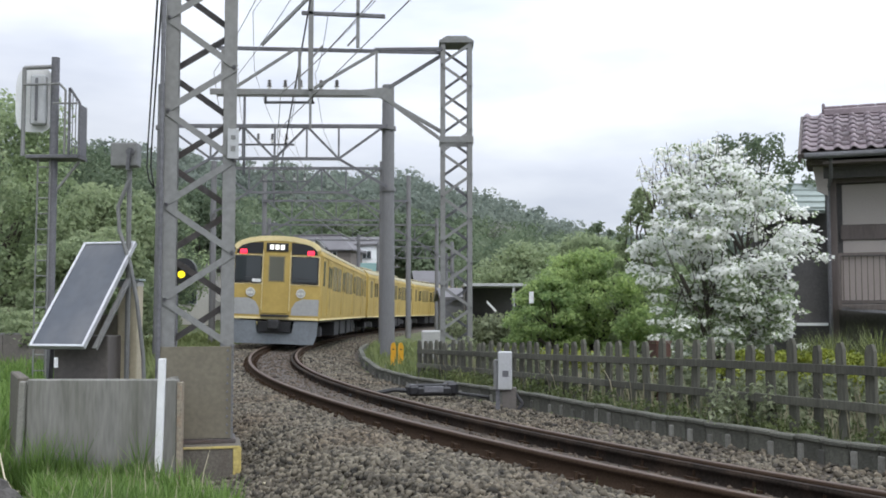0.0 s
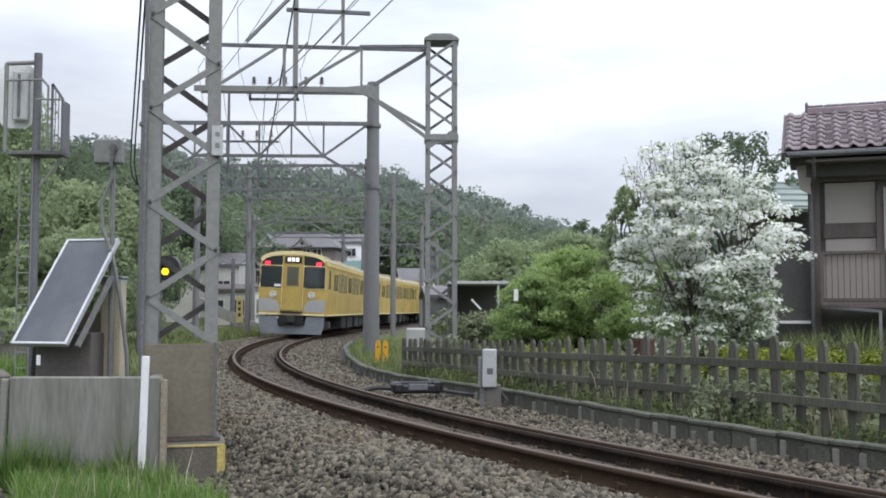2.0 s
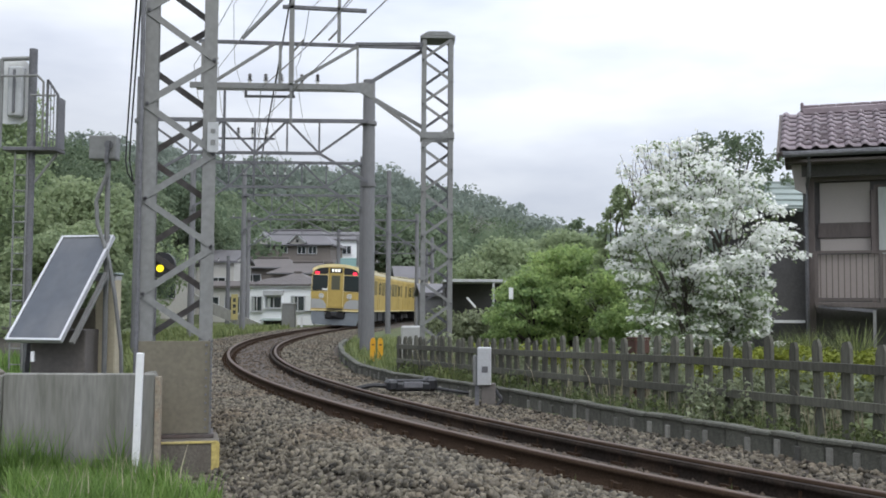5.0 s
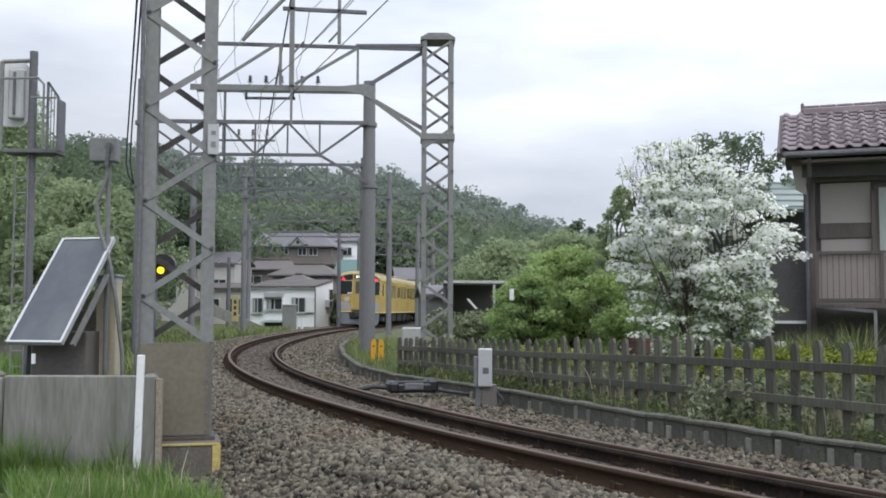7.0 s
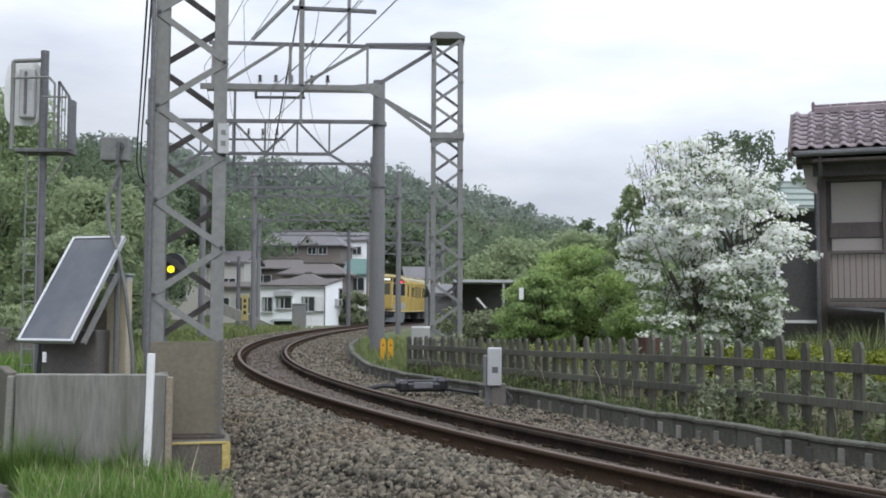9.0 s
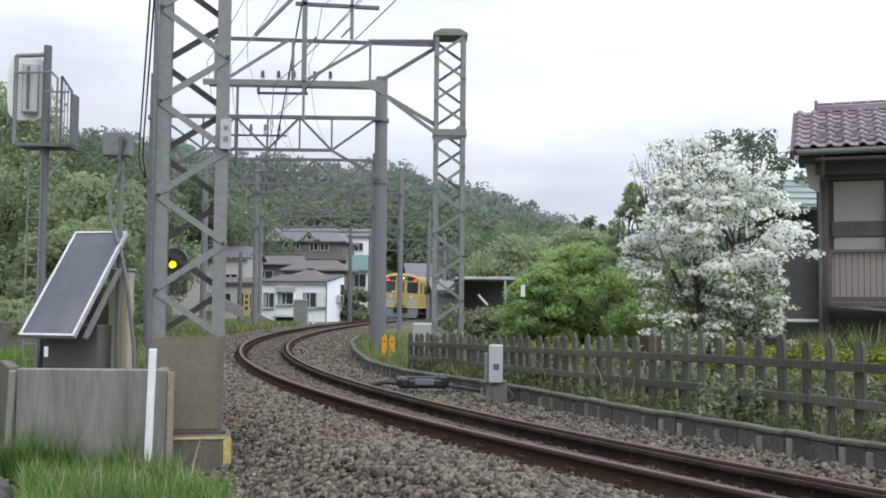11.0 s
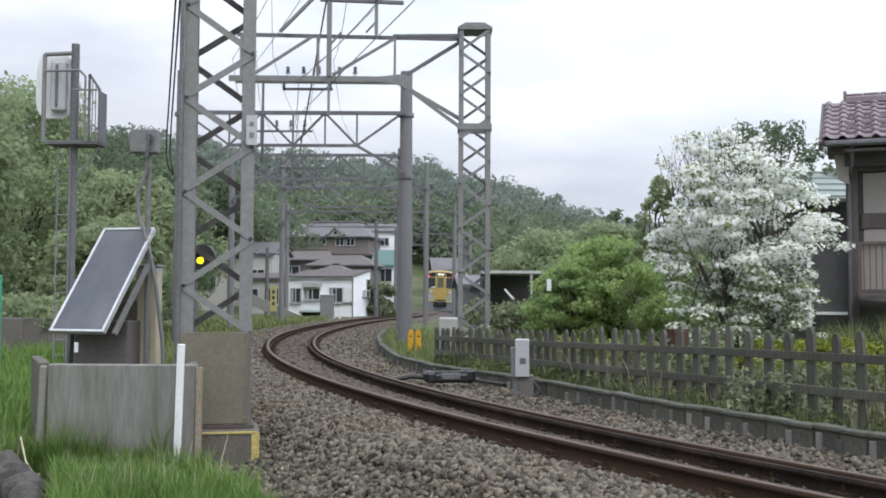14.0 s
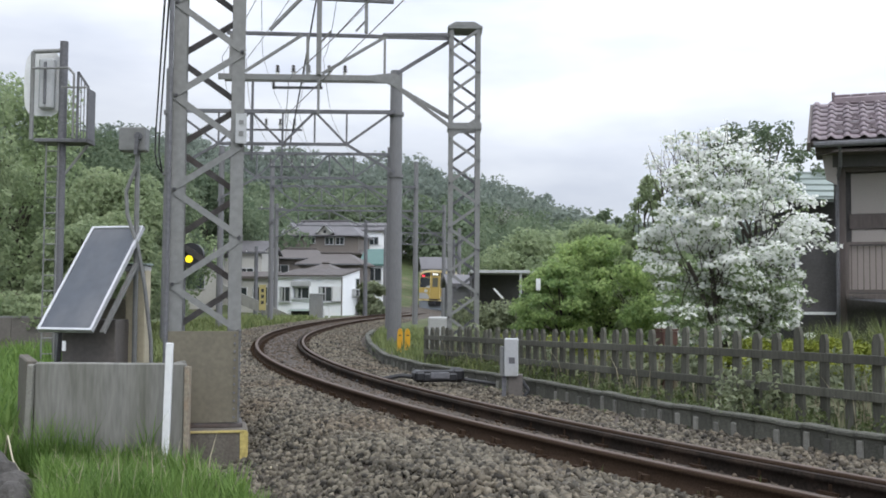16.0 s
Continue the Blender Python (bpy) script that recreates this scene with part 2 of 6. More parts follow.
M_TILE = mat("purple_brown_roof_tile", (0.19, 0.15, 0.165), 0.36, 0, 0.2, 1.5, 25, 0.08, each=0.18, stain=(0.245, 0.205, 0.22))
M_TILEGREY = mat("grey_roof_tile", (0.105, 0.10, 0.105), 0.6, 0, 0.2, 0.6, 8, 0.2)
M_TILEBROWN = mat("brown_roof_tile", (0.085, 0.073, 0.067), 0.65, 0, 0.2, 0.6, 8, 0.2)
M_GREENROOF = mat("pale_green_roof", (0.23, 0.275, 0.255), 0.6, 0, 0.1, 1, 15, 0.1)
M_TEALROOF = mat("teal_sheet_roof", (0.07, 0.14, 0.125), 0.6, 0, 0.1, 1, 10, 0.1)
M_DARKWALL = mat("dark_timber_wall", (0.082, 0.078, 0.078), 0.8, 0, 0.2, 1.5, 25, 0.1)
M_TIMBER = mat("brown_timber", (0.10, 0.083, 0.077), 0.75, 0, 0.2, 2.0, 30, 0.1, streak=6)
M_PLASTER = mat("grey_beige_plaster", (0.33, 0.30, 0.28), 0.9, 0, 0.08, 1.0, 40, 0.1)
M_SCREEN = mat("balcony_screen", (0.36, 0.31, 0.29), 0.7, 0, 0.08, 1.0, 30, 0.05)
M_BROWNWALL = mat("brown_house_wall", (0.17, 0.15, 0.135), 0.85, 0, 0.12, 0.5, 10, 0.05)
M_BEIGEWALL = mat("beige_house_wall", (0.42, 0.41, 0.38), 0.85, 0, 0.1, 0.5, 10, 0.05)
M_CURTAIN = mat("net_curtain", (0.36, 0.38, 0.36), 0.9, 0, 0.12, 4, 30, 0.05, streak=8)
M_REDWOOD = mat("red_brown_boards", (0.075, 0.034, 0.025), 0.85, 0, 0.3, 3, 30, 0.2, stain=(0.05, 0.028, 0.02))
M_GREENBOARD = mat("green_board", (0.05, 0.30, 0.17), 0.5, 0, 0.1, 2, 20, 0.02)


# ---- mesh helpers ----
def part(name, bm, material, parent=None, label=""):
    """Links a bmesh as one mesh object under a thing or a part."""
    me = bpy.data.meshes.new(name)
    bm.to_mesh(me)
    bm.free()
    me.materials.append(material)
    ob = new(name, me)
    ob.parent = parent
    if label:
        tagged(ob, label)
    return ob


def raw(name, verts, faces, material, parent=None):
    """A mesh object from vertex and face arrays."""
    me = bpy.data.meshes.new(name)
    verts, faces = np.asarray(verts, np.float32), np.asarray(faces, np.int32)
    k = faces.shape[1]
    me.vertices.add(len(verts))
    me.vertices.foreach_set("co", verts.ravel())
    me.loops.add(faces.size)
    me.loops.foreach_set("vertex_index", faces.ravel())
    me.polygons.add(len(faces))
    me.polygons.foreach_set("loop_start", np.arange(0, faces.size, k, dtype=np.int32))
    me.update(calc_edges=True)
    me.validate()
    me.materials.append(material)
    ob = new(name, me)
    ob.parent = parent
    return ob


def thing(name, label, category, m=None, group="", kind=""):
    ob = new(name)
    if m is not None:
        ob.matrix_world = m
    return tagged(ob, label, category, group, kind)


def box(bm, c, size, bevel=0.0, rot=None):
    """A box round the centre c."""
    r = bmesh.ops.create_cube(bm, size=1.0)
    vs = r["verts"]
    bmesh.ops.scale(bm, vec=size, verts=vs)
    if bevel:
        es = list({e for v in vs for e in v.link_edges})
        o = bmesh.ops.bevel(bm, geom=es, offset=bevel, segments=1, affect="EDGES")
        vs = list({v for f in o["faces"] for v in f.verts} | {v for v in vs if v.is_valid})
    if rot is not None:
        bmesh.ops.rotate(bm, cent=(0, 0, 0), matrix=rot, verts=vs)
    bmesh.ops.translate(bm, vec=c, verts=vs)
    return vs


def bar(bm, p, q, w, d=None):
    """A straight member of section w x d from p to q."""
    p, q = Vector(p), Vector(q)
    v = q - p
    rot = v.to_track_quat("Z", "X").to_matrix()
    return box(bm, (p + q) / 2, (w, d or w, v.length), 0, rot)


def rod(bm, p, q, r, r2=None, seg=10):
    p, q = Vector(p), Vector(q)
    v = q - p
    o = bmesh.ops.create_cone(bm, cap_ends=True, segments=seg, radius1=r, radius2=r if r2 is None else r2, depth=v.length)
    bmesh.ops.rotate(bm, cent=(0, 0, 0), matrix=v.to_track_quat("Z", "Y").to_matrix(), verts=o["verts"])
    bmesh.ops.translate(bm, vec=(p + q) / 2, verts=o["verts"])
    return o["verts"]


def pipe(bm, pts, r, seg=8):
    for a, b in zip(pts[:-1], pts[1:]):
        rod(bm, a, b, r, None, seg)


def prism(bm, outline, y0, y1):
    """An outline in x and z, drawn out from y0 to y1."""
    a = [bm.verts.new((x, y0, z)) for x, z in outline]
    b = [bm.verts.new((x, y1, z)) for x, z in outline]
    bm.faces.new(a)
    bm.faces.new(b[::-1])
    for i in range(len(a)):
        j = (i + 1) % len(a)
        bm.faces.new((a[j], a[i], b[i], b[j]))
    bmesh.ops.recalc_face_normals(bm, faces=bm.faces[:])


def one(name, material, parent, build, label=""):
    bm = bmesh.new()
    build(bm)
    return part(name, bm, material, parent, label)


def boxes(name, material, parent, c, size, bevel=0.0, label="", rot=None):
    bm = bmesh.new()
    box(bm, c, size, bevel, rot)
    return part(name, bm, material, parent, label)


def bars(name, material, parent, p, q, w, d=None, label=""):
    bm = bmesh.new()
    bar(bm, p, q, w, d)
    return part(name, bm, material, parent, label)


def rods(name, material, parent, p, q, r, r2=None, seg=10, label=""):
    bm = bmesh.new()
    rod(bm, p, q, r, r2, seg)
    return part(name, bm, material, parent, label)


# ---- the track's line ----
# heading, clockwise from +y, along the arc from the point nearest to the camera
ARC = np.arange(-24.0, 190.0, 0.25)


def heading(s):
    x = np.clip(s, 0, 84) / 40 - 1
    h = np.polyval((0.12744, -0.21282, 0.23220, 0.02762), x)
    return h + np.minimum(s, 0) * 0.012 + np.maximum(s - 84, 0) * 0.0052


_h = heading(ARC)
_i0 = int(np.argmin(np.abs(ARC)))
CX = np.concatenate(([0], np.cumsum(np.sin(_h) * 0.25)[:-1]))
CY = np.concatenate(([0], np.cumsum(np.cos(_h) * 0.25)[:-1]))
CX += 2.690 - CX[_i0]
CY += 5.862 - CY[_i0]
CANT = 0.07


def along(s, u=0.0, z=0.0):
    """The place at arc s, u metres to the inner side of the curve; z above the outer rail's head."""
    x, y, h = np.interp(s, ARC, CX), np.interp(s, ARC, CY), np.interp(s, ARC, _h)
    return Vector((x + u * math.cos(h), y - u * math.sin(h), z))


def bearing(s):
    return float(np.interp(s, ARC, _h))


def offset_of(x, y):
    """Arrays of the distance to the inner side of the track's line, and the arc there."""
    x, y = np.asarray(x, float).ravel(), np.asarray(y, float).ravel()
    u, sa = np.empty(len(x)), np.empty(len(x))
    for k in range(0, len(x), 4000):
        dx, dy = x[k:k + 4000, None] - CX[None], y[k:k + 4000, None] - CY[None]
        j = np.argmin(dx * dx + dy * dy, axis=1)
        r = np.arange(len(j))
        u[k:k + 4000] = dx[r, j] * np.cos(_h[j]) - dy[r, j] * np.sin(_h[j])
        far = np.hypot(dx[r, j], dy[r, j])
        u[k:k + 4000] = np.sign(u[k:k + 4000] + 1e-9) * far
        sa[k:k + 4000] = ARC[j]
    return u, sa


def smooth(a, b, x):
    t = np.clip((x - a) / (b - a), 0, 1)
    return t * t * (3 - 2 * t)


def kerb_offset(s):
    """The kerb's distance from the track's line along the arc."""
    return np.interp(s, (0, 9, 13, 17, 22, 30, 36), (2.42, 2.48, 2.05, 1.98, 2.22, 2.5, 2.6))


def ground_z(x, y):
    """The height of the ground: ballast bed, verges, and the wooded hill beyond."""
    x, y = np.asarray(x, float), np.asarray(y, float)
    shape = x.shape
    u, sa = offset_of(x, y)
    xr, yr = x.ravel(), y.ravel()
    left = -0.52 + 0.36 * smooth(14, 30, yr) - 0.1 * smooth(7.5, 4, yr)
    right = -0.13 - 0.5 * smooth(6, 14, u) * (1 - smooth(40, 60, yr))
    ko = kerb_offset(sa)
    bed = -0.19 - 0.05 * np.clip(u, -1, 1)
    z = np.where(u < 0, bed + (left - bed) * smooth(1.5, 2.5, -u), bed + (right - bed) * smooth(0.14, 0.34, u - ko) - 0.055 * smooth(1.0, 1.8, u) * (1 - smooth(0.14, 0.34, u - ko)))
    r = np.hypot(xr, yr)
    a = np.degrees(np.arctan2(xr, yr))
    crest = 19.5 - 3.0 * smooth(-3, 3, a) - 9.0 * smooth(2, 10.5, a) - 3 * smooth(12, 30, a) + 3 * smooth(-9, -16, a)
    z = z + crest * smooth(95, 215, r) * smooth(-60, -30, yr) + 2.0 * smooth(72, 98, r) * smooth(2, -6, a)
    return z.reshape(shape)


# ---- ground ----
def build_ground():
    def axis(lo, hi, fine_lo, fine_hi, step):
        near = np.arange(fine_lo, fine_hi, step)
        a, out, d = fine_lo, [], step
        while a > lo:
            d *= 1.22
            a -= d
            out.append(a)
        b, out2, d = near[-1], [], step
        while b < hi:
            d *= 1.22
            b += d
            out2.append(b)
        return np.concatenate((out[::-1], near, out2))

    xs, ys = axis(-1500, 1500, -9, 12, 0.22), axis(-900, 1800, -8, 46, 0.25)
    gx, gy = np.meshgrid(xs, ys)
    gz = ground_z(gx, gy)
    verts = np.stack((gx.ravel(), gy.ravel(), gz.ravel()), 1)
    nx, ny = len(xs), len(ys)
    i = (np.arange(ny - 1)[:, None] * nx + np.arange(nx - 1)[None]).ravel()
    faces = np.stack((i, i + 1, i + nx + 1, i + nx), 1)
    ob = raw("ground", verts, faces, M_GRASSLAND)
    ob.data.materials.append(M_SOIL)
    c = verts[faces].mean(1)
    u, sa = offset_of(c[:, 0], c[:, 1])
    bed = (u > -2.7) & (u < kerb_offset(sa) + 0.05)
    ob.data.polygons.foreach_set("material_index", bed.astype(np.int32))
    ob.data.polygons.foreach_set("use_smooth", np.ones(len(faces), bool))
    tagged(ob, "grassy verge and stony ballast bed reaching wooded hills", "ground", kind="structure")


build_ground()


def sweep(name, outline, u0, z0, s0, s1, material, parent, step=0.5):
    """Draws a section (x across, z up) along the track at the offset u0."""
    ss = np.arange(s0, s1 + 1e-6, step)
    k = len(outline)
    vs = []
    for s in ss:
        for a, b in outline:
            vs.append(along(s, u0 + a, z0 + b))
    fs = []
    for i in range(len(ss) - 1):
        for j in range(k):
            j2 = (j + 1) % k
            fs.append((i * k + j, i * k + j2, (i + 1) * k + j2, (i + 1) * k + j))
    return raw(name, vs, fs, material, parent)


RAIL_SIDE = [(-0.062, -0.153), (0.062, -0.153), (0.062, -0.142), (0.012, -0.122), (0.010, -0.045), (0.032, -0.036), (0.032, -0.006),
             (-0.032, -0.006), (-0.032, -0.036), (-0.010, -0.045), (-0.012, -0.122), (-0.062, -0.142)]
RAIL_HEAD = [(-0.032, -0.006), (0.032, -0.006), (0.027, 0.0), (-0.027, 0.0)]


def build_track():
    for nm, u, z, label in (("rail", -0.56, 0.0, "rusty steel running rail with a worn bright head"),
                            ("rail", 0.56, -CANT, "rusty steel running rail with a worn bright head"),
                            ("guard_rail", 0.45, -CANT - 0.018, "rusty guard rail beside the inner running rail")):
        t = thing(nm, label, "rail", group="rails of the track")
        s0, s1 = (-20, 150) if nm == "rail" else (-20, 110)
        sweep("web_and_foot", RAIL_SIDE, u, z, s0, s1, M_RUST if nm == "rail" else M_GREASE, t)
        sweep("head", RAIL_HEAD, u, z, s0, s1, M_RAILTOP if nm == "rail" else M_GREASE, t)
    bm = bmesh.new()
    box(bm, (0, 0, 0), (2.0, 0.22, 0.14), 0.015)
    me = bpy.data.meshes.new("sleeper")
    bm.to_mesh(me)
    bm.free()
    me.materials.append(mat("dark_sleeper", (0.085, 0.075, 0.068), 0.95, 0, 0.35, 4, 40, 0.4, each=0.2))
    bm = bmesh.new()
    box(bm, (0, 0, 0), (0.33, 0.16, 0.025))
    for sx in (-1, 1):
        box(bm, (sx * 0.088, 0, 0.028), (0.045, 0.09, 0.045))
        rod(bm, (sx * 0.125, 0, 0.01), (sx * 0.125, 0, 0.065), 0.016, None, 6)
    chair_me = bpy.data.meshes.new("rail_chair")
    bm.to_mesh(chair_me)
    bm.free()
    chair_me.materials.append(M_RUST)
    for k in range(120):
        s = -14 + 0.62 * k
        ob = new("sleeper", me)
        ob.matrix_world = Matrix.Translation(along(s, 0, -0.153 - 0.07 - CANT / 2)) @ pose(0, 0, 0, 0, math.degrees(math.atan(CANT / 1.12)), -math.degrees(bearing(s)))
        tagged(ob, "dark weathered sleeper half buried in ballast", "sleeper", group="sleepers of the track")
        if 18 < k < 90:
            for u in (-0.56, 0.56):
                chair = new("rail_chair", chair_me)
                chair.parent, chair.matrix_local = ob, pose(u, 0, 0.085)


build_track()


def stones(n, seed, s_lo, s_hi, u_lo, u_hi, r_lo, r_hi, power=1.0):
    """Loose angular stones scattered over the bed, as vertex and face arrays."""
    rng = np.random.default_rng(seed)
    s = s_lo + (s_hi - s_lo) * rng.random(n) ** power
    u = rng.uniform(u_lo, u_hi, n)
    h = np.interp(s, ARC, _h)
    x = np.interp(s, ARC, CX) + u * np.cos(h)
    y = np.interp(s, ARC, CY) - u * np.sin(h)
    z = ground_z(x, y)
    r = rng.uniform(r_lo, r_hi, n)
    # keep the rails' heads clear
    keep = u < np.where(s > 9, kerb_offset(s) - 0.02, 9)
    s, u, x, y, z, r = (q[keep] for q in (s, u, x, y, z, r))
    n = len(s)
    near_rail = (np.abs(np.abs(u) - 0.56) < 0.1)
    z = np.where(near_rail, z - 0.05, z)
    between = (np.abs(u) < 0.48)
    z = np.where(between, z - 0.026, z)
    cube = np.array([(-1, -1, -1), (1, -1, -1), (1, 1, -1), (-1, 1, -1), (-1, -1, 1), (1, -1, 1), (1, 1, 1), (-1, 1, 1)], float)
    f = np.array([(0, 3, 2, 1), (4, 5, 6, 7), (0, 1, 5, 4), (1, 2, 6, 5), (2, 3, 7, 6), (3, 0, 4, 7)])
    v = cube[None] * rng.uniform(0.45, 1.0, (n, 8, 3)) * r[:, None, None] * np.array([1.15, 0.8, 0.55])
    q = rng.normal(size=(n, 4))
    q /= np.linalg.norm(q, axis=1)[:, None]
    w, a, b, c = q.T
    R = np.stack((1 - 2 * (b * b + c * c), 2 * (a * b - c * w), 2 * (a * c + b * w), 2 * (a * b + c * w), 1 - 2 * (a * a + c * c), 2 * (b * c - a * w),
                  2 * (a * c - b * w), 2 * (b * c + a * w), 1 - 2 * (a * a + b * b)), 1).reshape(n, 3, 3)
    v = np.einsum("nij,nkj->nki", R, v) + np.stack((x, y, z + r * 0.25 + rng.uniform(-0.022, 0.012, n)), 1)[:, None]
    return v.reshape(-1, 3), (f[None] + 8 * np.arange(n)[:, None, None]).reshape(-1, 4)


def build_ballast():
    groups = (("ballast", M_STONE, "loose grey-brown crushed stone ballast beside the rails",
               [stones(6500, 7, -16, -3, -3.0, 2.4, 0.022, 0.05), stones(48000, 1, -3, 14, -3.3, -0.62, 0.015, 0.038), stones(15000, 3, -8, 18, 0.66, 2.45, 0.015, 0.038), stones(11000, 4, 13, 60, -2.3, -0.6, 0.025, 0.05), stones(9000, 5, 13, 60, 0.6, 2.2, 0.025, 0.05)]),
              ("ballast_between_rails", M_STONE_RUSTY, "dark rust-stained stone ballast between the rails",
               [stones(12000, 2, -6, 14, -0.66, 0.66, 0.015, 0.036), stones(6000, 6, 13, 60, -0.6, 0.6, 0.025, 0.05)]))
    for nm, material, label, lots in groups:
        vs, fs, k = [], [], 0
        for v, f in lots:
            vs.append(v)
            fs.append(f + k)
            k += len(v)
        ob = raw(nm, np.concatenate(vs), np.concatenate(fs), material)
        tagged(ob, label, "ballast", kind="stuff")


build_ballast()


def on_line(pts, n, ease=0.0):
    """n + 1 even points along a polyline."""
    p = np.array(pts, float)
    d = np.concatenate(([0], np.cumsum(np.linalg.norm(np.diff(p, axis=0), axis=1))))
    q = np.linspace(0, 1, n + 1)
    t = d[-1] * q * (1 + ease - ease * q)
    return np.stack([np.interp(t, d, p[:, k]) for k in range(p.shape[1])], 1), d[-1]


KERB = [(8.3, 1.6), (6.0, 5.0), (3.80, 8.84), (2.62, 11.3), (1.20, 15.1), (-0.24, 17.9), (-1.05, 20.8), (-1.70, 25.9), (-2.20, 31.7), (-2.35, 37.0)]


def build_kerb():
    line, length = on_line(KERB, 400)
    n = int(length / 0.31)
    t = thing("kerb", "low weathered concrete kerb of slabs beside the ballast", "kerb")
    pts, _ = on_line(line, n)
    for k in range(n):
        a, b = pts[k], pts[k + 1]
        v = b - a
        ob_m = pose((a[0] + b[0]) / 2, (a[1] + b[1]) / 2, -0.255 + random.uniform(-0.008, 0.008), 0, random.uniform(-1, 1), math.degrees(math.atan2(v[1], v[0])))
        if k == 0:
            first = boxes("kerb_slab", M_KERB, t, (0, 0, 0), (0.306, 0.10, 0.30), 0.01)
            post = boxes("kerb_post", M_STUB, t, (0, 0, 0), (0.07, 0.03, 0.27), 0.008)
            cap = boxes("kerb_cap", M_KERB, t, (0, 0, 0), (0.307, 0.125, 0.05), 0.012)
            cap.matrix_local = ob_m @ pose(0, 0.01, 0.168)
            cap_me = cap.data
            first.matrix_local = ob_m
            slab_me, post_me = first.data, post.data
            post.matrix_local = ob_m @ pose(0.13 + random.uniform(-0.06, 0.03), 0.054, -0.03 + random.uniform(-0.03, 0.03))
            continue
        ob = new("kerb_slab", slab_me)
        ob.parent, ob.matrix_local = t, ob_m
        ob = new("kerb_cap", cap_me)
        ob.parent, ob.matrix_local = t, ob_m @ pose(0, 0.01, 0.168)
        if k % 7 != 3:
            ob = new("kerb_post", post_me)
            ob.parent, ob.matrix_local = t, ob_m @ pose(0.13 + random.uniform(-0.06, 0.03), 0.054, -0.03 + random.uniform(-0.03, 0.03))


build_kerb()

FENCE = [(7.4, 2.5, -0.08, 0.92), (5.55, 6.0, -0.10, 0.93), (3.72, 10.2, -0.13, 0.95), (2.55, 12.9, -0.14, 0.87), (1.45, 15.7, -0.16, 0.80), (0.62, 17.6, -0.17, 0.77), (-0.22, 19.4, -0.18, 0.74)]


def build_fence():
    fence = thing("picket_fence", "grey weathered wooden picket fence above the kerb", "fence")
    pts, length = on_line(FENCE, 60, 0.28)
    bm = bmesh.new()
    # a picket with a cut, slightly pointed head
    prism(bm, [(-0.054, -0.04), (0.054, -0.04), (0.052, 0.90), (0.030, 0.985), (-0.026, 1.0), (-0.052, 0.93)], -0.021, 0.021)
    picket = part("picket", bm, M_WOOD, fence)
    first = True
    for k, (x, y, z, h) in enumerate(pts):
        a, b = pts[max(k - 1, 0)], pts[min(k + 1, len(pts) - 1)]
        yaw = math.degrees(math.atan2(b[1] - a[1], b[0] - a[0]))
        ob = picket if first else new("picket", picket.data)
        first = False
        ob.parent = fence
        ob.matrix_local = pose(x, y, z - 0.02, random.uniform(-2.5, 2.5), random.uniform(-2.5, 2.5), yaw) @ Matrix.Diagonal((random.uniform(0.85, 1.12), 1, h * random.uniform(0.95, 1.05), 1))
    for frac, wide in ((0.70, 0.088), (0.34, 0.088)):
        for k in range(0, len(pts) - 1, 7):
            j = min(k + 7, len(pts) - 1)
            p = [Vector((q[0], q[1], q[2] + q[3] * frac)) for q in (pts[k], pts[j])]
            n = Vector((-(p[1] - p[0]).y, (p[1] - p[0]).x, 0)).normalized() * 0.042
            bm = bmesh.new()
            v = p[1] - p[0]
            rot = Matrix((v.normalized(), n.normalized(), v.normalized().cross(n.normalized()))).transposed()
            box(bm, (p[0] + p[1]) / 2 + n, (v.length + 0.02, 0.04, wide), 0.004, rot)
            part("fence_rail", bm, M_WOOD, fence)


build_fence()


# ---- lattice masts and gantries ----
def lattice(parent, w, d, z0, z1, panel, leg, brace, material, first=None, rear=None):
    """Four angle legs with crossed braces on each face, round the origin."""
    for sx in (-1, 1):
        for sy in (-1, 1):
            bm = bmesh.new()
            x, y = sx * w / 2, sy * d / 2
            box(bm, (x - sx * leg / 2, y, (z0 + z1) / 2), (leg, 0.012, z1 - z0))
            box(bm, (x, y - sy * leg / 2, (z0 + z1) / 2), (0.012, leg, z1 - z0))
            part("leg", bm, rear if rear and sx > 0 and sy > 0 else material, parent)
    zb = z0 if first is None else first
    n = int((z1 - zb) / panel + 0.01)
    h = panel
    for k in range(n):
        a, b = zb + k * h, zb + (k + 1) * h
        up = k % 2 == 0
        for sy in (-1, 1):
            p, q = ((-w / 2, a), (w / 2, b)) if up == (sy < 0) else ((w / 2, a), (-w / 2, b))
            # rear: darker steel that puts shade into back and right-hand braces
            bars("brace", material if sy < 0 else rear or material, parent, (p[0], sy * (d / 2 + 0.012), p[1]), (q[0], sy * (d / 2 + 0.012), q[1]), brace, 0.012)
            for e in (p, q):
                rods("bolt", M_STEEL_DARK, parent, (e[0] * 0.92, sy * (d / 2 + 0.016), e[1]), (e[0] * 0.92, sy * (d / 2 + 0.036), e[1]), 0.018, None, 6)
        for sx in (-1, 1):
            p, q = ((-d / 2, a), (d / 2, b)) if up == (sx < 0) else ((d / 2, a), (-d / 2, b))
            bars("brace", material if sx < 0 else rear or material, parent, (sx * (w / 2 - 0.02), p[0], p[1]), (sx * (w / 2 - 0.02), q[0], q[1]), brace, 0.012)


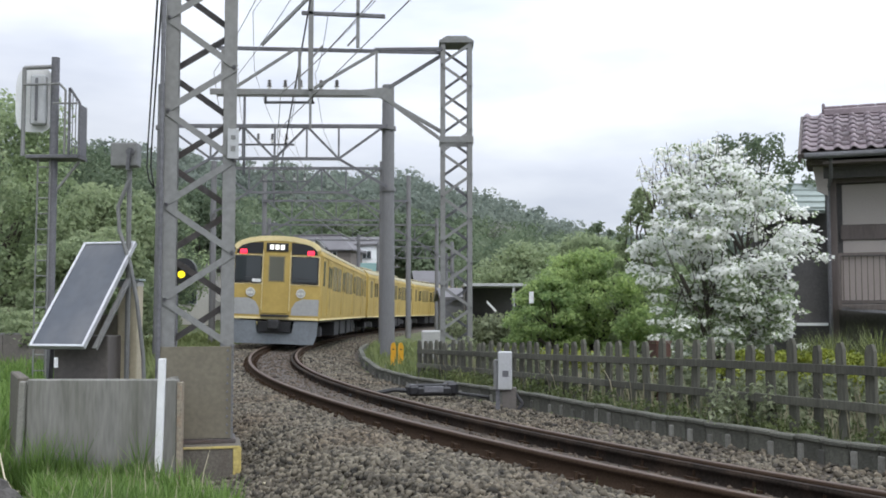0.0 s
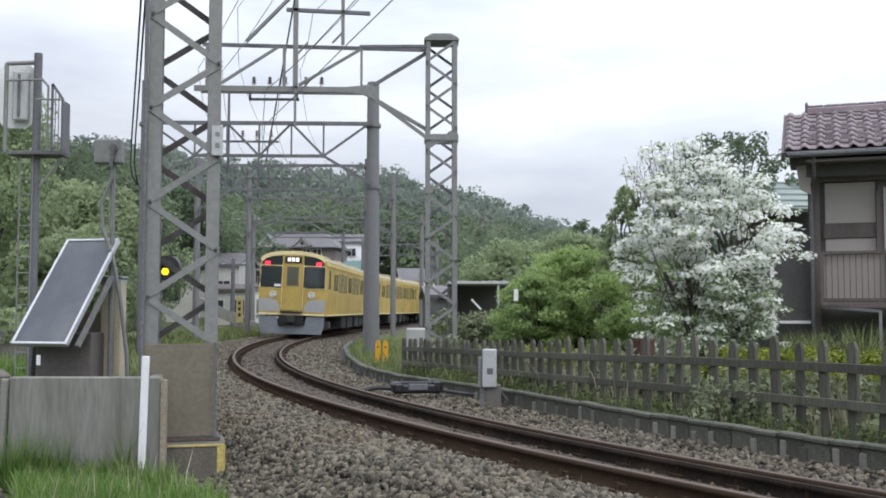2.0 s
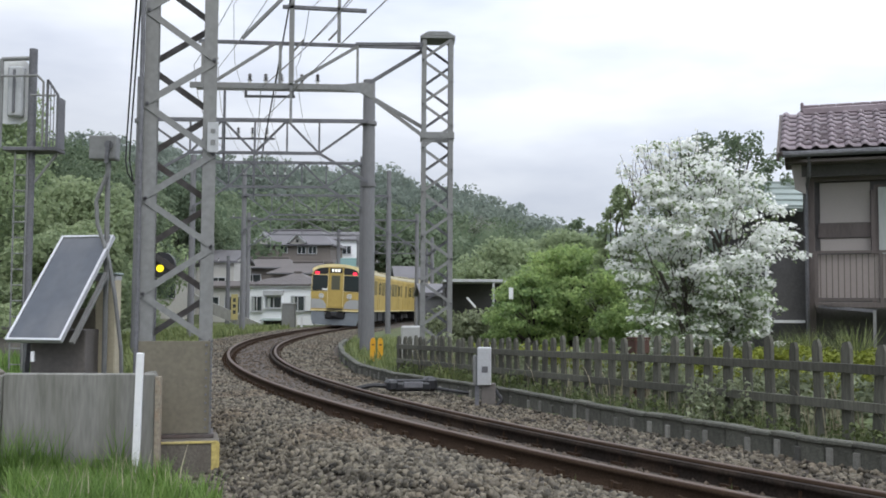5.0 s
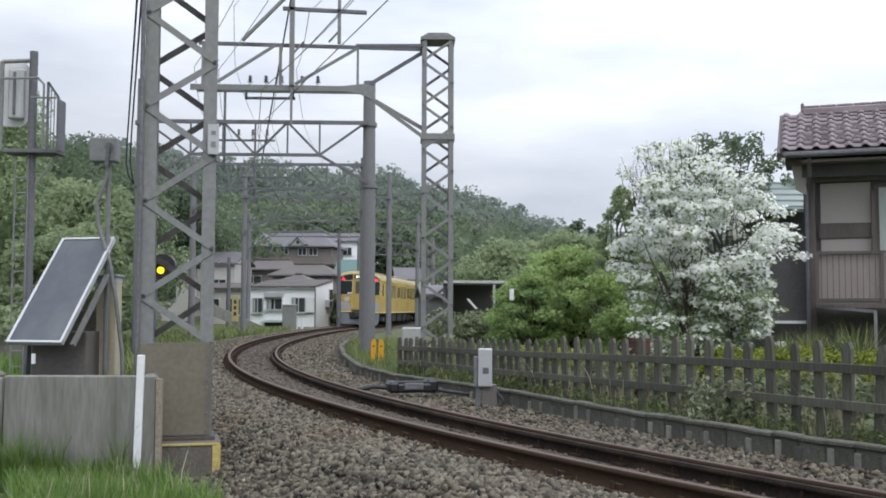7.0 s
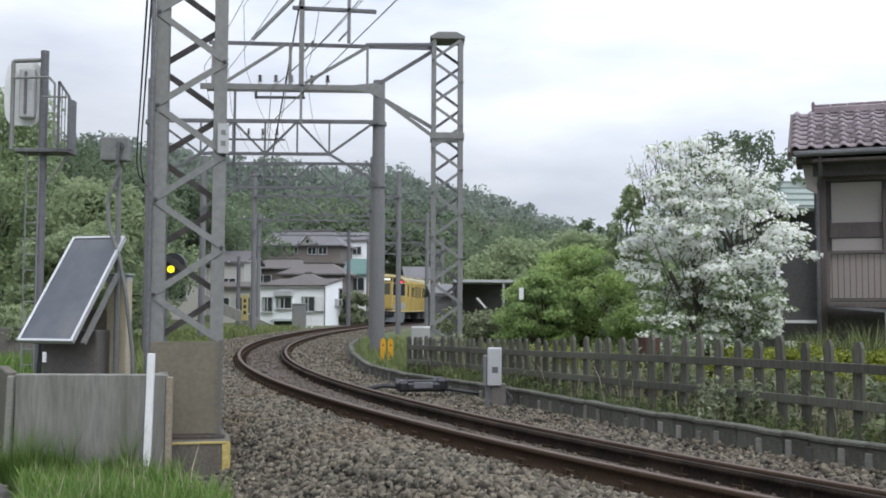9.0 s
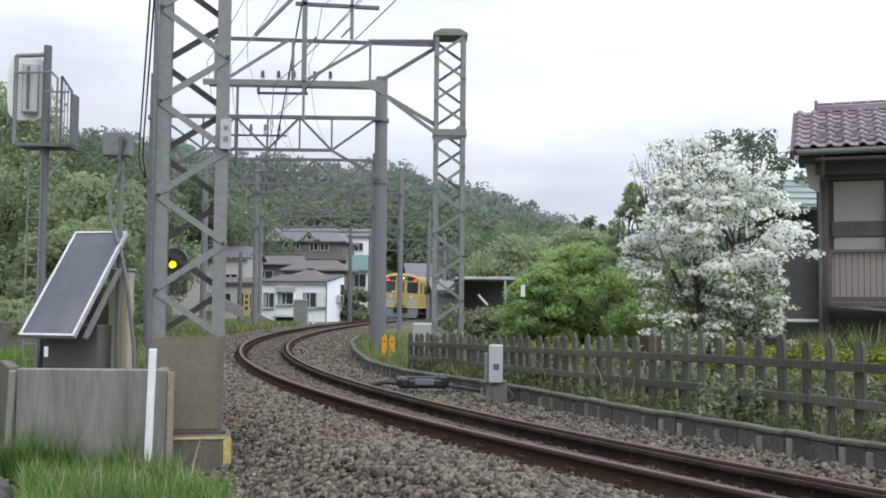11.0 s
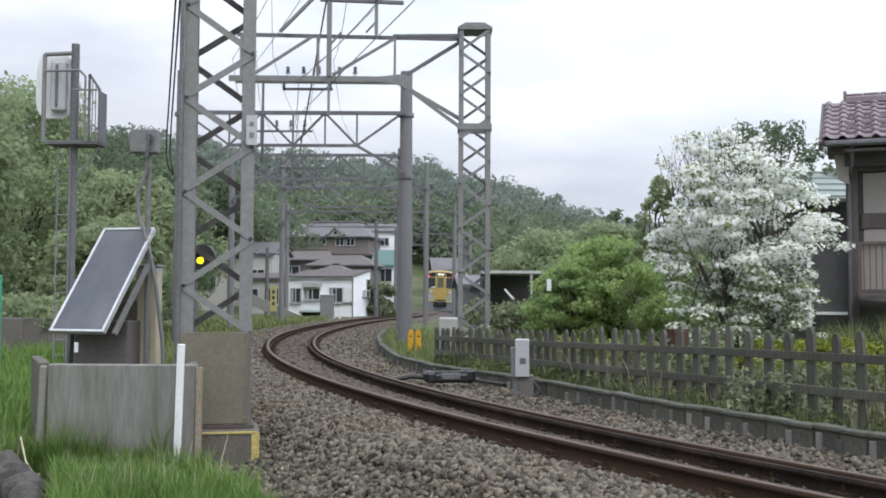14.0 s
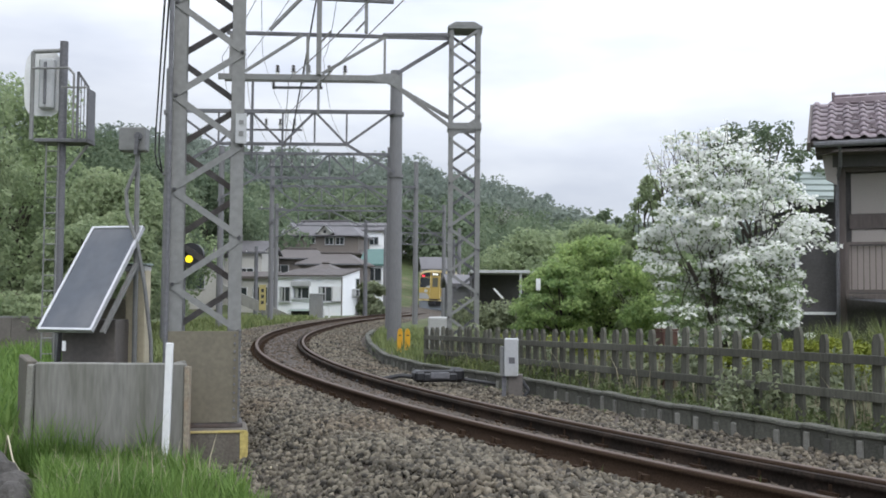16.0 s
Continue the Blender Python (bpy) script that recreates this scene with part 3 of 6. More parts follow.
def build_near_mast():
    t = thing("lattice_mast", "tall grey steel lattice mast on a yellow-edged concrete footing", "mast", pose(-2.285, 10.0, 0, 0, 0, 12))
    lattice(t, 0.67, 0.40, -0.26, 9.0, 0.455, 0.12, 0.06, M_STEEL, 0.285, M_STEEL_SHADE_RUST)
    boxes("cover_plate", M_PLATE, t, (-0.03, -0.262, 0.315), (0.70, 0.008, 0.87), 0.003, "brown-grey painted steel cover plate with bolts")
    bolt_me = None
    for k in range(11):
        for dx in (0.285, 0.335):
            z = -0.07 + k * 0.078 + (0.039 if dx > 0.3 else 0.0)
            if bolt_me is None:
                bolt_me = rods("plate_bolt", M_STEEL_DARK, t, (0, 0, 0), (0, -0.023, 0), 0.012, None, 6).data
                t.children[-1].location = (dx, -0.262, z)
                continue
            ob = new("plate_bolt", bolt_me)
            ob.parent, ob.location = t, (dx, -0.262, z)
    foot = boxes("footing", M_FOOTING, t, (0.1, -0.10, -0.37), (0.64, 0.66, 0.40), 0.02, "stained concrete footing with worn yellow edges")
    boxes("yellow_edge", M_FADED, foot, (0.382, -0.435, -0.36), (0.075, 0.012, 0.34), 0.003)
    boxes("yellow_rim", M_FADED, foot, (0.1, -0.436, -0.185), (0.62, 0.012, 0.022), 0.002)
    boxes("base_plate", M_STEEL_SHADE_RUST, t, (0, -0.02, -0.15), (0.74, 0.48, 0.035), 0.004)
    boxes("sign_plate", M_LIGHTGREY, t, (0.31, -0.262, 2.71), (0.105, 0.006, 0.29), 0.0, "small white number plate with faded bars")
    for z, h in ((2.77, 0.04), (2.66, 0.05)):
        boxes("faded_bar", M_STEEL, t, (0.31, -0.268, z), (0.045, 0.004, h))
    bm = bmesh.new()
    rod(bm, (-0.36, -0.27, -0.3), (-0.36, -0.27, 7.0), 0.022)
    part("conduit", bm, M_STEEL_DARK, t)
    # cross arm high above, from which cables run to the gantry
    bars("cross_arm", M_STEEL, t, (-1.0, 0, 8.3), (3.4, 0, 8.3), 0.10, 0.12)


build_near_mast()


def insulator(parent, x, y, z, h=0.22):
    bm = bmesh.new()
    rod(bm, (x, y, z), (x, y, z + h), 0.022, None, 8)
    for k in range(3):
        rod(bm, (x, y, z + h * (0.45 + 0.2 * k)), (x, y, z + h * (0.55 + 0.2 * k)), 0.062 - 0.008 * k, 0.035, 10)
    ins = part("insulator", bm, M_PORCELAIN, parent)
    rods("porcelain_skirt", M_PORCELAIN_WHITE, ins, (x, y, z + h * 0.12), (x, y, z + h * 0.42), 0.05, 0.03, 10)


def build_cantilever_mast():
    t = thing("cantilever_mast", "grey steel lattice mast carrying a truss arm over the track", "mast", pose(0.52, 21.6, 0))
    # weathered steel as rear: shade of the inner members put in as colour
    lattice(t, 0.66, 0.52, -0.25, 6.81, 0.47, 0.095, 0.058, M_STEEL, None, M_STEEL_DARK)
    bm = bmesh.new()
    box(bm, (0, 0, 6.82), (0.74, 0.60, 0.06), 0.01)
    prism(bm, [(-0.36, 6.85), (0.36, 6.85), (0.20, 6.94), (-0.20, 6.94)], -0.30, 0.30)
    part("cap", bm, M_STEEL, t, "rusty-edged steel cap")
    for z in (4.72,):
        bm = bmesh.new()
        for sy in (-1, 1):
            box(bm, (0, sy * 0.28, z), (0.72, 0.03, 0.13))
        for sx in (-1, 1):
            box(bm, (sx * 0.345, 0, z), (0.03, 0.56, 0.13))
        part("collar", bm, M_STEEL, t)
    zu, zl = 6.71, 5.75
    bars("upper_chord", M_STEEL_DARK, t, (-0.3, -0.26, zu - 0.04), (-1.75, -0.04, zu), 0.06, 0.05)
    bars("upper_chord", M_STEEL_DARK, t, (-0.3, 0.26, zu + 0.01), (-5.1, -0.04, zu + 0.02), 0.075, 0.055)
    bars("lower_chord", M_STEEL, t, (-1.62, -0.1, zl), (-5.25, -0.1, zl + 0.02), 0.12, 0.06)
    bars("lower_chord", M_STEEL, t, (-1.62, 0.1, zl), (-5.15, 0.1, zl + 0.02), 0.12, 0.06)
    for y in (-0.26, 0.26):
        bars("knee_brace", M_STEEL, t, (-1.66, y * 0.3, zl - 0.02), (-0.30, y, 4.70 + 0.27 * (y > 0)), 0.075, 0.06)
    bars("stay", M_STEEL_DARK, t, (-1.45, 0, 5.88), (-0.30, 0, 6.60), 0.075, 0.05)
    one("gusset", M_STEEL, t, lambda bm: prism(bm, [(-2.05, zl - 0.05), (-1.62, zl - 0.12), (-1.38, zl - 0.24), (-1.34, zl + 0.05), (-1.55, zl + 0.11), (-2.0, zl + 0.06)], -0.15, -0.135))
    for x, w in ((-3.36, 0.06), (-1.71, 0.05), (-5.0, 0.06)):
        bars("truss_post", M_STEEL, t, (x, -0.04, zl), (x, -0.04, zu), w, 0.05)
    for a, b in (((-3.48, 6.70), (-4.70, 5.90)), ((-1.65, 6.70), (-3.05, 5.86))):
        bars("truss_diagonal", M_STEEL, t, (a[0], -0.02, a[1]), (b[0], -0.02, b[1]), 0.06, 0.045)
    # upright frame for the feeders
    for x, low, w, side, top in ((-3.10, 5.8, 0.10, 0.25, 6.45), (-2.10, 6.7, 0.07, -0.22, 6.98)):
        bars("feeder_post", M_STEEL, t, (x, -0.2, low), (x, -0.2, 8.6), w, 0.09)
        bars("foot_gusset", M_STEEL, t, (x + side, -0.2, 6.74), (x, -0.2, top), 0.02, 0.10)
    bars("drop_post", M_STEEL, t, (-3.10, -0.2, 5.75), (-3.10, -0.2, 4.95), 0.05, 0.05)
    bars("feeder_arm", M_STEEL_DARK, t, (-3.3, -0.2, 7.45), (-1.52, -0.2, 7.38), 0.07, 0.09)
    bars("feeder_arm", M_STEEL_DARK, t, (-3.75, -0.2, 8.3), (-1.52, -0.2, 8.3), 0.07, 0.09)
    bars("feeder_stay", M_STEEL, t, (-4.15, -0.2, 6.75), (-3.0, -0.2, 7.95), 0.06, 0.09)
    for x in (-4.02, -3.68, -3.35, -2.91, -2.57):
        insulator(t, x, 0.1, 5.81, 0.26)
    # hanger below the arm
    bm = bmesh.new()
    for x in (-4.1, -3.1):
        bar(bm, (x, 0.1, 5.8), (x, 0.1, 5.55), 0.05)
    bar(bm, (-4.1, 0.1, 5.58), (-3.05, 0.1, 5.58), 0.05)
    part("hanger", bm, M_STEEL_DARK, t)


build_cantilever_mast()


def gantry(x0, x1, y, z_top, zu, zl, r, label, detail=True):
    """Two concrete poles with a steel truss between them."""
    c = (x0 + x1) / 2
    t = thing("gantry", label, "gantry", pose(c, y, 0), "gantries over the track")
    a, b = x0 - c, x1 - c
    g = float(ground_z(np.array([c]), np.array([y]))[0])
    for x in (a, b):
        bm = bmesh.new()
        rod(bm, (x, 0, g - 0.15), (x, 0, z_top), r * 1.12, r * 0.9, 20)
        for z in (zu - 0.02, zl - 0.8):
            rod(bm, (x, 0, z - 0.05), (x, 0, z + 0.05), r * 1.2, None, 20)
        part("pole", bm, M_POLE, t)
    for yy in (-0.2,):
        bars("upper_chord", M_STEEL_DARK, t, (a, yy, zu), (b, yy, zu), 0.10, 0.08)
        bars("lower_chord", M_STEEL_DARK, t, (a + 1.3, yy, zl), (b - 1.3, yy, zl), 0.08, 0.07)
        bars("knee_brace", M_STEEL_DARK, t, (a + 1.3, yy, zl), (a, yy, zl - 0.75), 0.07, 0.05)
        bars("knee_brace", M_STEEL_DARK, t, (b - 1.3, yy, zl), (b, yy, zl - 0.75), 0.07, 0.05)
    w = (b - a - 2.6)
    xs = [a + 1.3 + w * k / 4 for k in range(5)]
    for k in range(5):
        bars("truss_post", M_STEEL_DARK, t, (xs[k], -0.2, zl), (xs[k], -0.2, zu), 0.045)
    pts = [a + 0.1, *xs, b - 0.1]
    for k in range(6):
        lo_hi = ((pts[k], zu), (pts[k + 1], zl)) if k in (0, 2, 4) else ((pts[k], zl), (pts[k + 1], zu))
        bars("truss_diagonal", M_STEEL_DARK, t, (lo_hi[0][0], -0.2, lo_hi[0][1]), (lo_hi[1][0], -0.2, lo_hi[1][1]), 0.06, 0.04)
    if detail:
        bars("insulator_arm", M_STEEL_DARK, t, (xs[0] + 0.3, 0.25, zu - 0.42), (xs[0] + 2.15, 0.25, zu - 0.42), 0.05)
        for k in range(5):
            insulator(t, xs[0] + 0.42 + 0.38 * k, 0.25, zu - 0.40, 0.28)
        bars("wire_post", M_STEEL_DARK, t, (xs[1], 0, zl - 0.4), (xs[1], 0, zu + 0.9), 0.06)
    return t


gantry(-7.16, -1.17, 27.0, 7.15, 6.0, 5.13, 0.175, "overhead line gantry on two grey concrete poles with a steel truss")
gantry(-7.85, -1.78, 36.5, 6.5, 6.22, 5.35, 0.11, "overhead line gantry on two slim concrete poles")
gantry(-7.75, -1.08, 47.0, 7.4, 6.2, 5.3, 0.115, "overhead line gantry on two grey concrete poles further along", False)
gantry(-9.6, 0.30, 60.0, 6.6, 6.2, 5.3, 0.12, "distant overhead line gantry of grey steel", False)
gantry(-4.2, 1.6, 80.0, 6.6, 6.2, 5.3, 0.15, "distant overhead line gantry of grey steel", False)


def wire(name, pts, r, material, label, category="wire", group="wires over the track"):
    cu = bpy.data.curves.new(name, "CURVE")
    cu.dimensions, cu.bevel_depth, cu.bevel_resolution = "3D", r, 1
    sp = cu.splines.new("POLY")
    sp.points.add(len(pts) - 1)
    for p, q in zip(sp.points, pts):
        p.co = (*q, 1)
    cu.materials.append(material)
    ob = new(name, cu)
    tagged(ob, label, category, group)
    return ob


def sag(a, b, drop, n=12):
    a, b = Vector(a), Vector(b)
    return [a.lerp(b, k / n) - Vector((0, 0, drop * 4 * (k / n) * (1 - k / n))) for k in range(n + 1)]


def chain(places, drop):
    out = []
    for a, b in zip(places[:-1], places[1:]):
        out += sag(a, b, drop)[:-1]
    return out + [Vector(places[-1])]


def build_wires():
    stops = [-14, 4.0, 16.9, 22.3, 32, 42.5, 55.5, 76]
    for u, z, drop, r, nm in ((0.0, 5.0, 0.0, 0.009, "contact_wire"), (0.0, 5.75, 0.22, 0.009, "messenger_wire"), (-1.4, 6.15, 0.2, 0.007, "feeder_wire"),
                              (-0.9, 6.12, 0.2, 0.007, "feeder_wire"), (0.35, 6.1, 0.2, 0.007, "feeder_wire"), (1.0, 7.5, 0.25, 0.008, "feeder_wire"), (-0.6, 7.5, 0.25, 0.007, "feeder_wire")):
        wire(nm, chain([along(s, u, z) for s in stops], drop), r, M_WIRE, "thin overhead wire following the track", "wire")
    for dx in (0, 0.10):
        wire("feeder_cable", sag((-7.50 + dx, 26.75, 5.6), (-2.52 + dx * 0.6, 9.9, 8.3), 0.05)[::-1] + [Vector((-7.52 + dx, 26.75, 4.9)), Vector((-7.46 + dx, 26.75, 4.55)), Vector((-7.36, 26.9, 4.35))], 0.020, M_CABLE, "thick black cable running to the near mast", "cable")
    wire("pull_off_cable", sag((-2.2, 19.5, 8.2), along(23.5, 0.1, 5.2), 0.03), 0.018, M_CABLE, "dark stay cable with insulators", "cable")


build_wires()


# ---- trackside equipment ----
def build_enclosure():
    t = thing("concrete_enclosure", "stained grey concrete panel enclosure beside the mast", "enclosure")
    boxes("front_panel", M_CONCRETE, t, (-3.00, 9.40, -0.085), (1.37, 0.10, 1.10), 0.012)
    bm = bmesh.new()
    v = Vector((-4.22, 10.45, 0)) - Vector((-3.74, 9.45, 0))
    box(bm, (-4.00, 9.98, -0.075), (v.length, 0.10, 1.10), 0.012, Matrix.Rotation(math.atan2(v.y, v.x), 3, "Z"))
    part("side_panel", bm, M_FOOTING, t, "dark brownish side panel")
    boxes("corner_post", M_STUB, t, (-3.725, 9.34, -0.09), (0.055, 0.08, 1.08), 0.01, "pale chipped corner post", Matrix.Rotation(0.03, 3, "Y"))
    boxes("edge_angle", mat("rusty_edge", (0.27, 0.235, 0.18), 0.9, 0, 0.3, 6, 40, 0.3, stain=(0.17, 0.10, 0.06)), t, (-2.292, 9.38, -0.10), (0.045, 0.09, 1.08), 0.005, "rust-stained edge angle")
    boxes("side_panel", M_CONCRETE, t, (-2.42, 9.93, -0.06), (0.06, 0.95, 1.06), 0.01)


build_enclosure()


def build_marker_post():
    t = thing("marker_post", "white painted marker post in front of the concrete panel", "post", pose(-2.435, 9.22, 0, 0, 1.2, 0))
    boxes("post", M_WHITE, t, (0, 0, 0.16), (0.062, 0.05, 1.0), 0.006)
    boxes("broken_foot", M_WHITE, t, (0.012, 0.0, -0.44), (0.035, 0.04, 0.24), 0.006)


build_marker_post()


def build_solar():
    t = thing("solar_panel", "tilted solar panel in an aluminium frame on a dark cabinet", "solar panel", pose(-3.66, 10.75, 0))
    # frame's own axes: across, and down the slope
    n_h = Vector((-0.30, -0.95, 0)).normalized()
    across = Vector((0.95, -0.30, 0)).normalized()
    tilt = radians(52)
    down = n_h * math.cos(tilt) + Vector((0, 0, -math.sin(tilt)))
    normal = across.cross(down)
    if normal.z < 0:
        normal = -normal
    rot = Matrix((across, down, normal)).transposed()
    if rot.determinant() < 0:
        rot = Matrix((-across, down, normal)).transposed()
    c = Vector((0.01, 0, 1.275))
    W, L = 0.60, 1.36
    bm = bmesh.new()
    box(bm, c, (W, L, 0.03), 0.0, rot)
    part("solar_sheet", bm, M_PANEL, t, "blue-grey solar cells with reflections put in as pale streaks")
    for sgn in (-1, 1):
        bm = bmesh.new()
        box(bm, c + across * sgn * (W / 2 + 0.012), (0.03, L + 0.05, 0.055), 0.004, rot)
        part("frame_side", bm, M_ALU, t)
        bm = bmesh.new()
        box(bm, c + down * sgn * (L / 2 + 0.012), (W, 0.028, 0.055), 0.004, rot)
        part("frame_end", bm, M_ALU, t)
    for sgn in (-0.24, 0.33):
        bm = bmesh.new()
        bar(bm, c + across * sgn - normal * 0.14 - down * 0.30, c + across * sgn - normal * 0.14 + down * 0.62, 0.035, 0.05)
        part("support_rail", bm, M_STEEL, t)
    boxes("cabinet", M_BROWNBOX, t, (0.02, 0.12, 0.52), (0.56, 0.45, 0.62), 0.01, "dark brown relay cabinet")
    boxes("cabinet_back", M_PLATE, t, (0.10, 0.42, 0.6), (0.62, 0.12, 0.9), 0.01)
    for x in (-0.4, 0.0):
        bars("prop", M_STEEL_DARK, t, (x, 0.05, -0.5), (x + 0.05, 0.1, 0.9), 0.05)
    boxes("white_tag", M_WHITE, t, (-0.12, -0.42, 0.57), (0.035, 0.02, 0.1))
    p = thing("equipment_post", "beige steel post with a grey cap behind the solar panel", "post", pose(-3.27, 11.2, 0))
    boxes("post", M_BEIGE, p, (-0.03, 0, 0.42), (0.22, 0.20, 1.9), 0.01)
    boxes("cap", M_LIGHTGREY, p, (-0.05, 0, 1.38), (0.26, 0.24, 0.06), 0.01)
    boxes("cap_lid", M_GREENROOF, p, (-0.05, 0, 1.425), (0.30, 0.27, 0.025), 0.006)


build_solar()


def build_speaker():
    t = thing("loudspeaker", "grey box loudspeaker on a slim bent steel pole", "loudspeaker", pose(-3.30, 11.0, 0))
    boxes("housing", M_STEEL, t, (-0.02, 0, 2.775), (0.29, 0.16, 0.26), 0.012, "weathered grey metal housing")
    bm = bmesh.new()
    rod(bm, (0.05, -0.10, 2.80), (0.05, -0.07, 2.80), 0.045, None, 14)
    bar(bm, (0.03, -0.11, 2.60), (0.05, -0.11, 2.84), 0.035, 0.03)
    part("bracket", bm, M_STEEL_DARK, t)
    bm = bmesh.new()
    pipe(bm, [(0.03, 0, -0.5), (0.03, 0, 1.2), (0.02, 0, 2.7)], 0.028)
    part("pole", bm, M_STEEL, t)
    bm = bmesh.new()
    pipe(bm, [(0.03, -0.05, 2.5), (-0.08, -0.05, 2.2), (-0.06, -0.05, 1.95), (0.06, -0.05, 1.6), (0.14, -0.05, 1.2), (0.22, -0.05, 0.6), (0.26, -0.05, -0.45)], 0.022)
    part("conduit", bm, M_STEEL, t)


build_speaker()


def build_signal_mast():
    t = thing("signal_mast", "tall steel signal mast with a white backboard and a ladder", "signal", pose(-7.15, 19.0, 0))
    rods("mast", M_STEEL_DARK, t, (0.06, 0, -0.6), (0.06, 0, 5.86), 0.085, 0.075, 14)
    bm = bmesh.new()
    pts = []
    for k in range(24):
        a = 2 * math.pi * k / 24
        x, z = math.copysign(abs(math.cos(a)) ** 0.5, math.cos(a)) * 0.36, math.copysign(abs(math.sin(a)) ** 0.6, math.sin(a)) * 0.62
        pts.append((-0.36 + x, 5.08 + z))
    prism(bm, pts, 0.10, 0.13)
    part("backboard", bm, M_WHITE, t, "white rounded backboard seen from behind")
    boxes("signal_case", M_LIGHTGREY, t, (-0.24, 0.0, 5.05), (0.28, 0.16, 0.95), 0.03)
    bars("case_rib", M_STEEL_DARK, t, (-0.25, -0.1, 5.45), (-0.25, -0.1, 4.65), 0.04)
    bm = bmesh.new()
    pipe(bm, [(-0.48, -0.1, 3.98), (-0.48, -0.1, 5.64), (0.06, 0, 5.69)], 0.042)
    part("bracket", bm, M_STEEL, t)
    boxes("platform", M_STEEL_DARK, t, (0.10, 0.05, 3.96), (0.98, 0.5, 0.07), 0.01)
    bm = bmesh.new()
    pipe(bm, [(-0.45, -0.2, 5.3), (0.22, -0.2, 5.32), (0.33, -0.2, 5.2), (0.33, -0.2, 4.0)], 0.022)
    pipe(bm, [(0.1, -0.2, 4.95), (0.56, -0.2, 4.95)], 0.02)
    part("handrail", bm, M_STEEL, t)
    bm = bmesh.new()
    for x, top in ((0.41, 5.24), (0.47, 5.16), (0.53, 5.08), (0.60, 4.96)):
        bar(bm, (x, -0.2, 3.98), (x, -0.2, top), 0.04 if x in (0.41, 0.60) else 0.014)
    bar(bm, (0.41, -0.2, 5.24), (0.60, -0.2, 4.96), 0.04)
    box(bm, (0.60, 0.0, 4.46), (0.014, 0.38, 0.95))
    part("side_guard", bm, M_STEEL_DARK, t)
    bars("strut", M_STEEL, t, (0.09, 0, 3.3), (0.55, 0, 3.9), 0.04)
    lad = one("ladder", M_STEEL, t, lambda bm: [rod(bm, (x, -0.1, -0.5), (x, -0.1, 4.0), 0.015, None, 6) for x in (-0.19, 0.04)])
    for k in range(14):
        rods("rung", M_STEEL, lad, (-0.19, -0.1, 0.0 + k * 0.29), (0.04, -0.1, 0.0 + k * 0.29), 0.012, None, 6)


build_signal_mast()


def build_dwarf_signal():
    t = thing("signal", "round black signal head showing one yellow light", "signal", pose(-3.66, 15.0, 0))
    rods("post", M_STEEL_DARK, t, (-0.16, 0.2, -0.5), (-0.16, 0.2, 1.75), 0.045)
    bm = bmesh.new()
    rod(bm, (0, 0.0, 1.68), (0, 0.12, 1.68), 0.19, None, 28)
    rod(bm, (0, 0.12, 1.68), (0, 0.3, 1.66), 0.15, 0.1, 20)
    box(bm, (-0.08, 0.2, 1.62), (0.2, 0.05, 0.05))
    part("head", bm, M_BLACK, t)
    bm = bmesh.new()
    for k in range(9):
        a, b = math.pi * k / 9, math.pi * (k + 1) / 9
        p, q = (0.12 * math.cos(a), 1.66 + 0.12 * math.sin(a)), (0.12 * math.cos(b), 1.66 + 0.12 * math.sin(b))
        bar(bm, (p[0], -0.1, p[1]), (q[0], -0.1, q[1]), 0.012, 0.22)
    part("hood", bm, M_BLACK, t)
    rods("lens", M_AMBER, t, (-0.02, -0.02, 1.63), (-0.02, 0.0, 1.63), 0.052, None, 20, "lit yellow lens")


build_dwarf_signal()


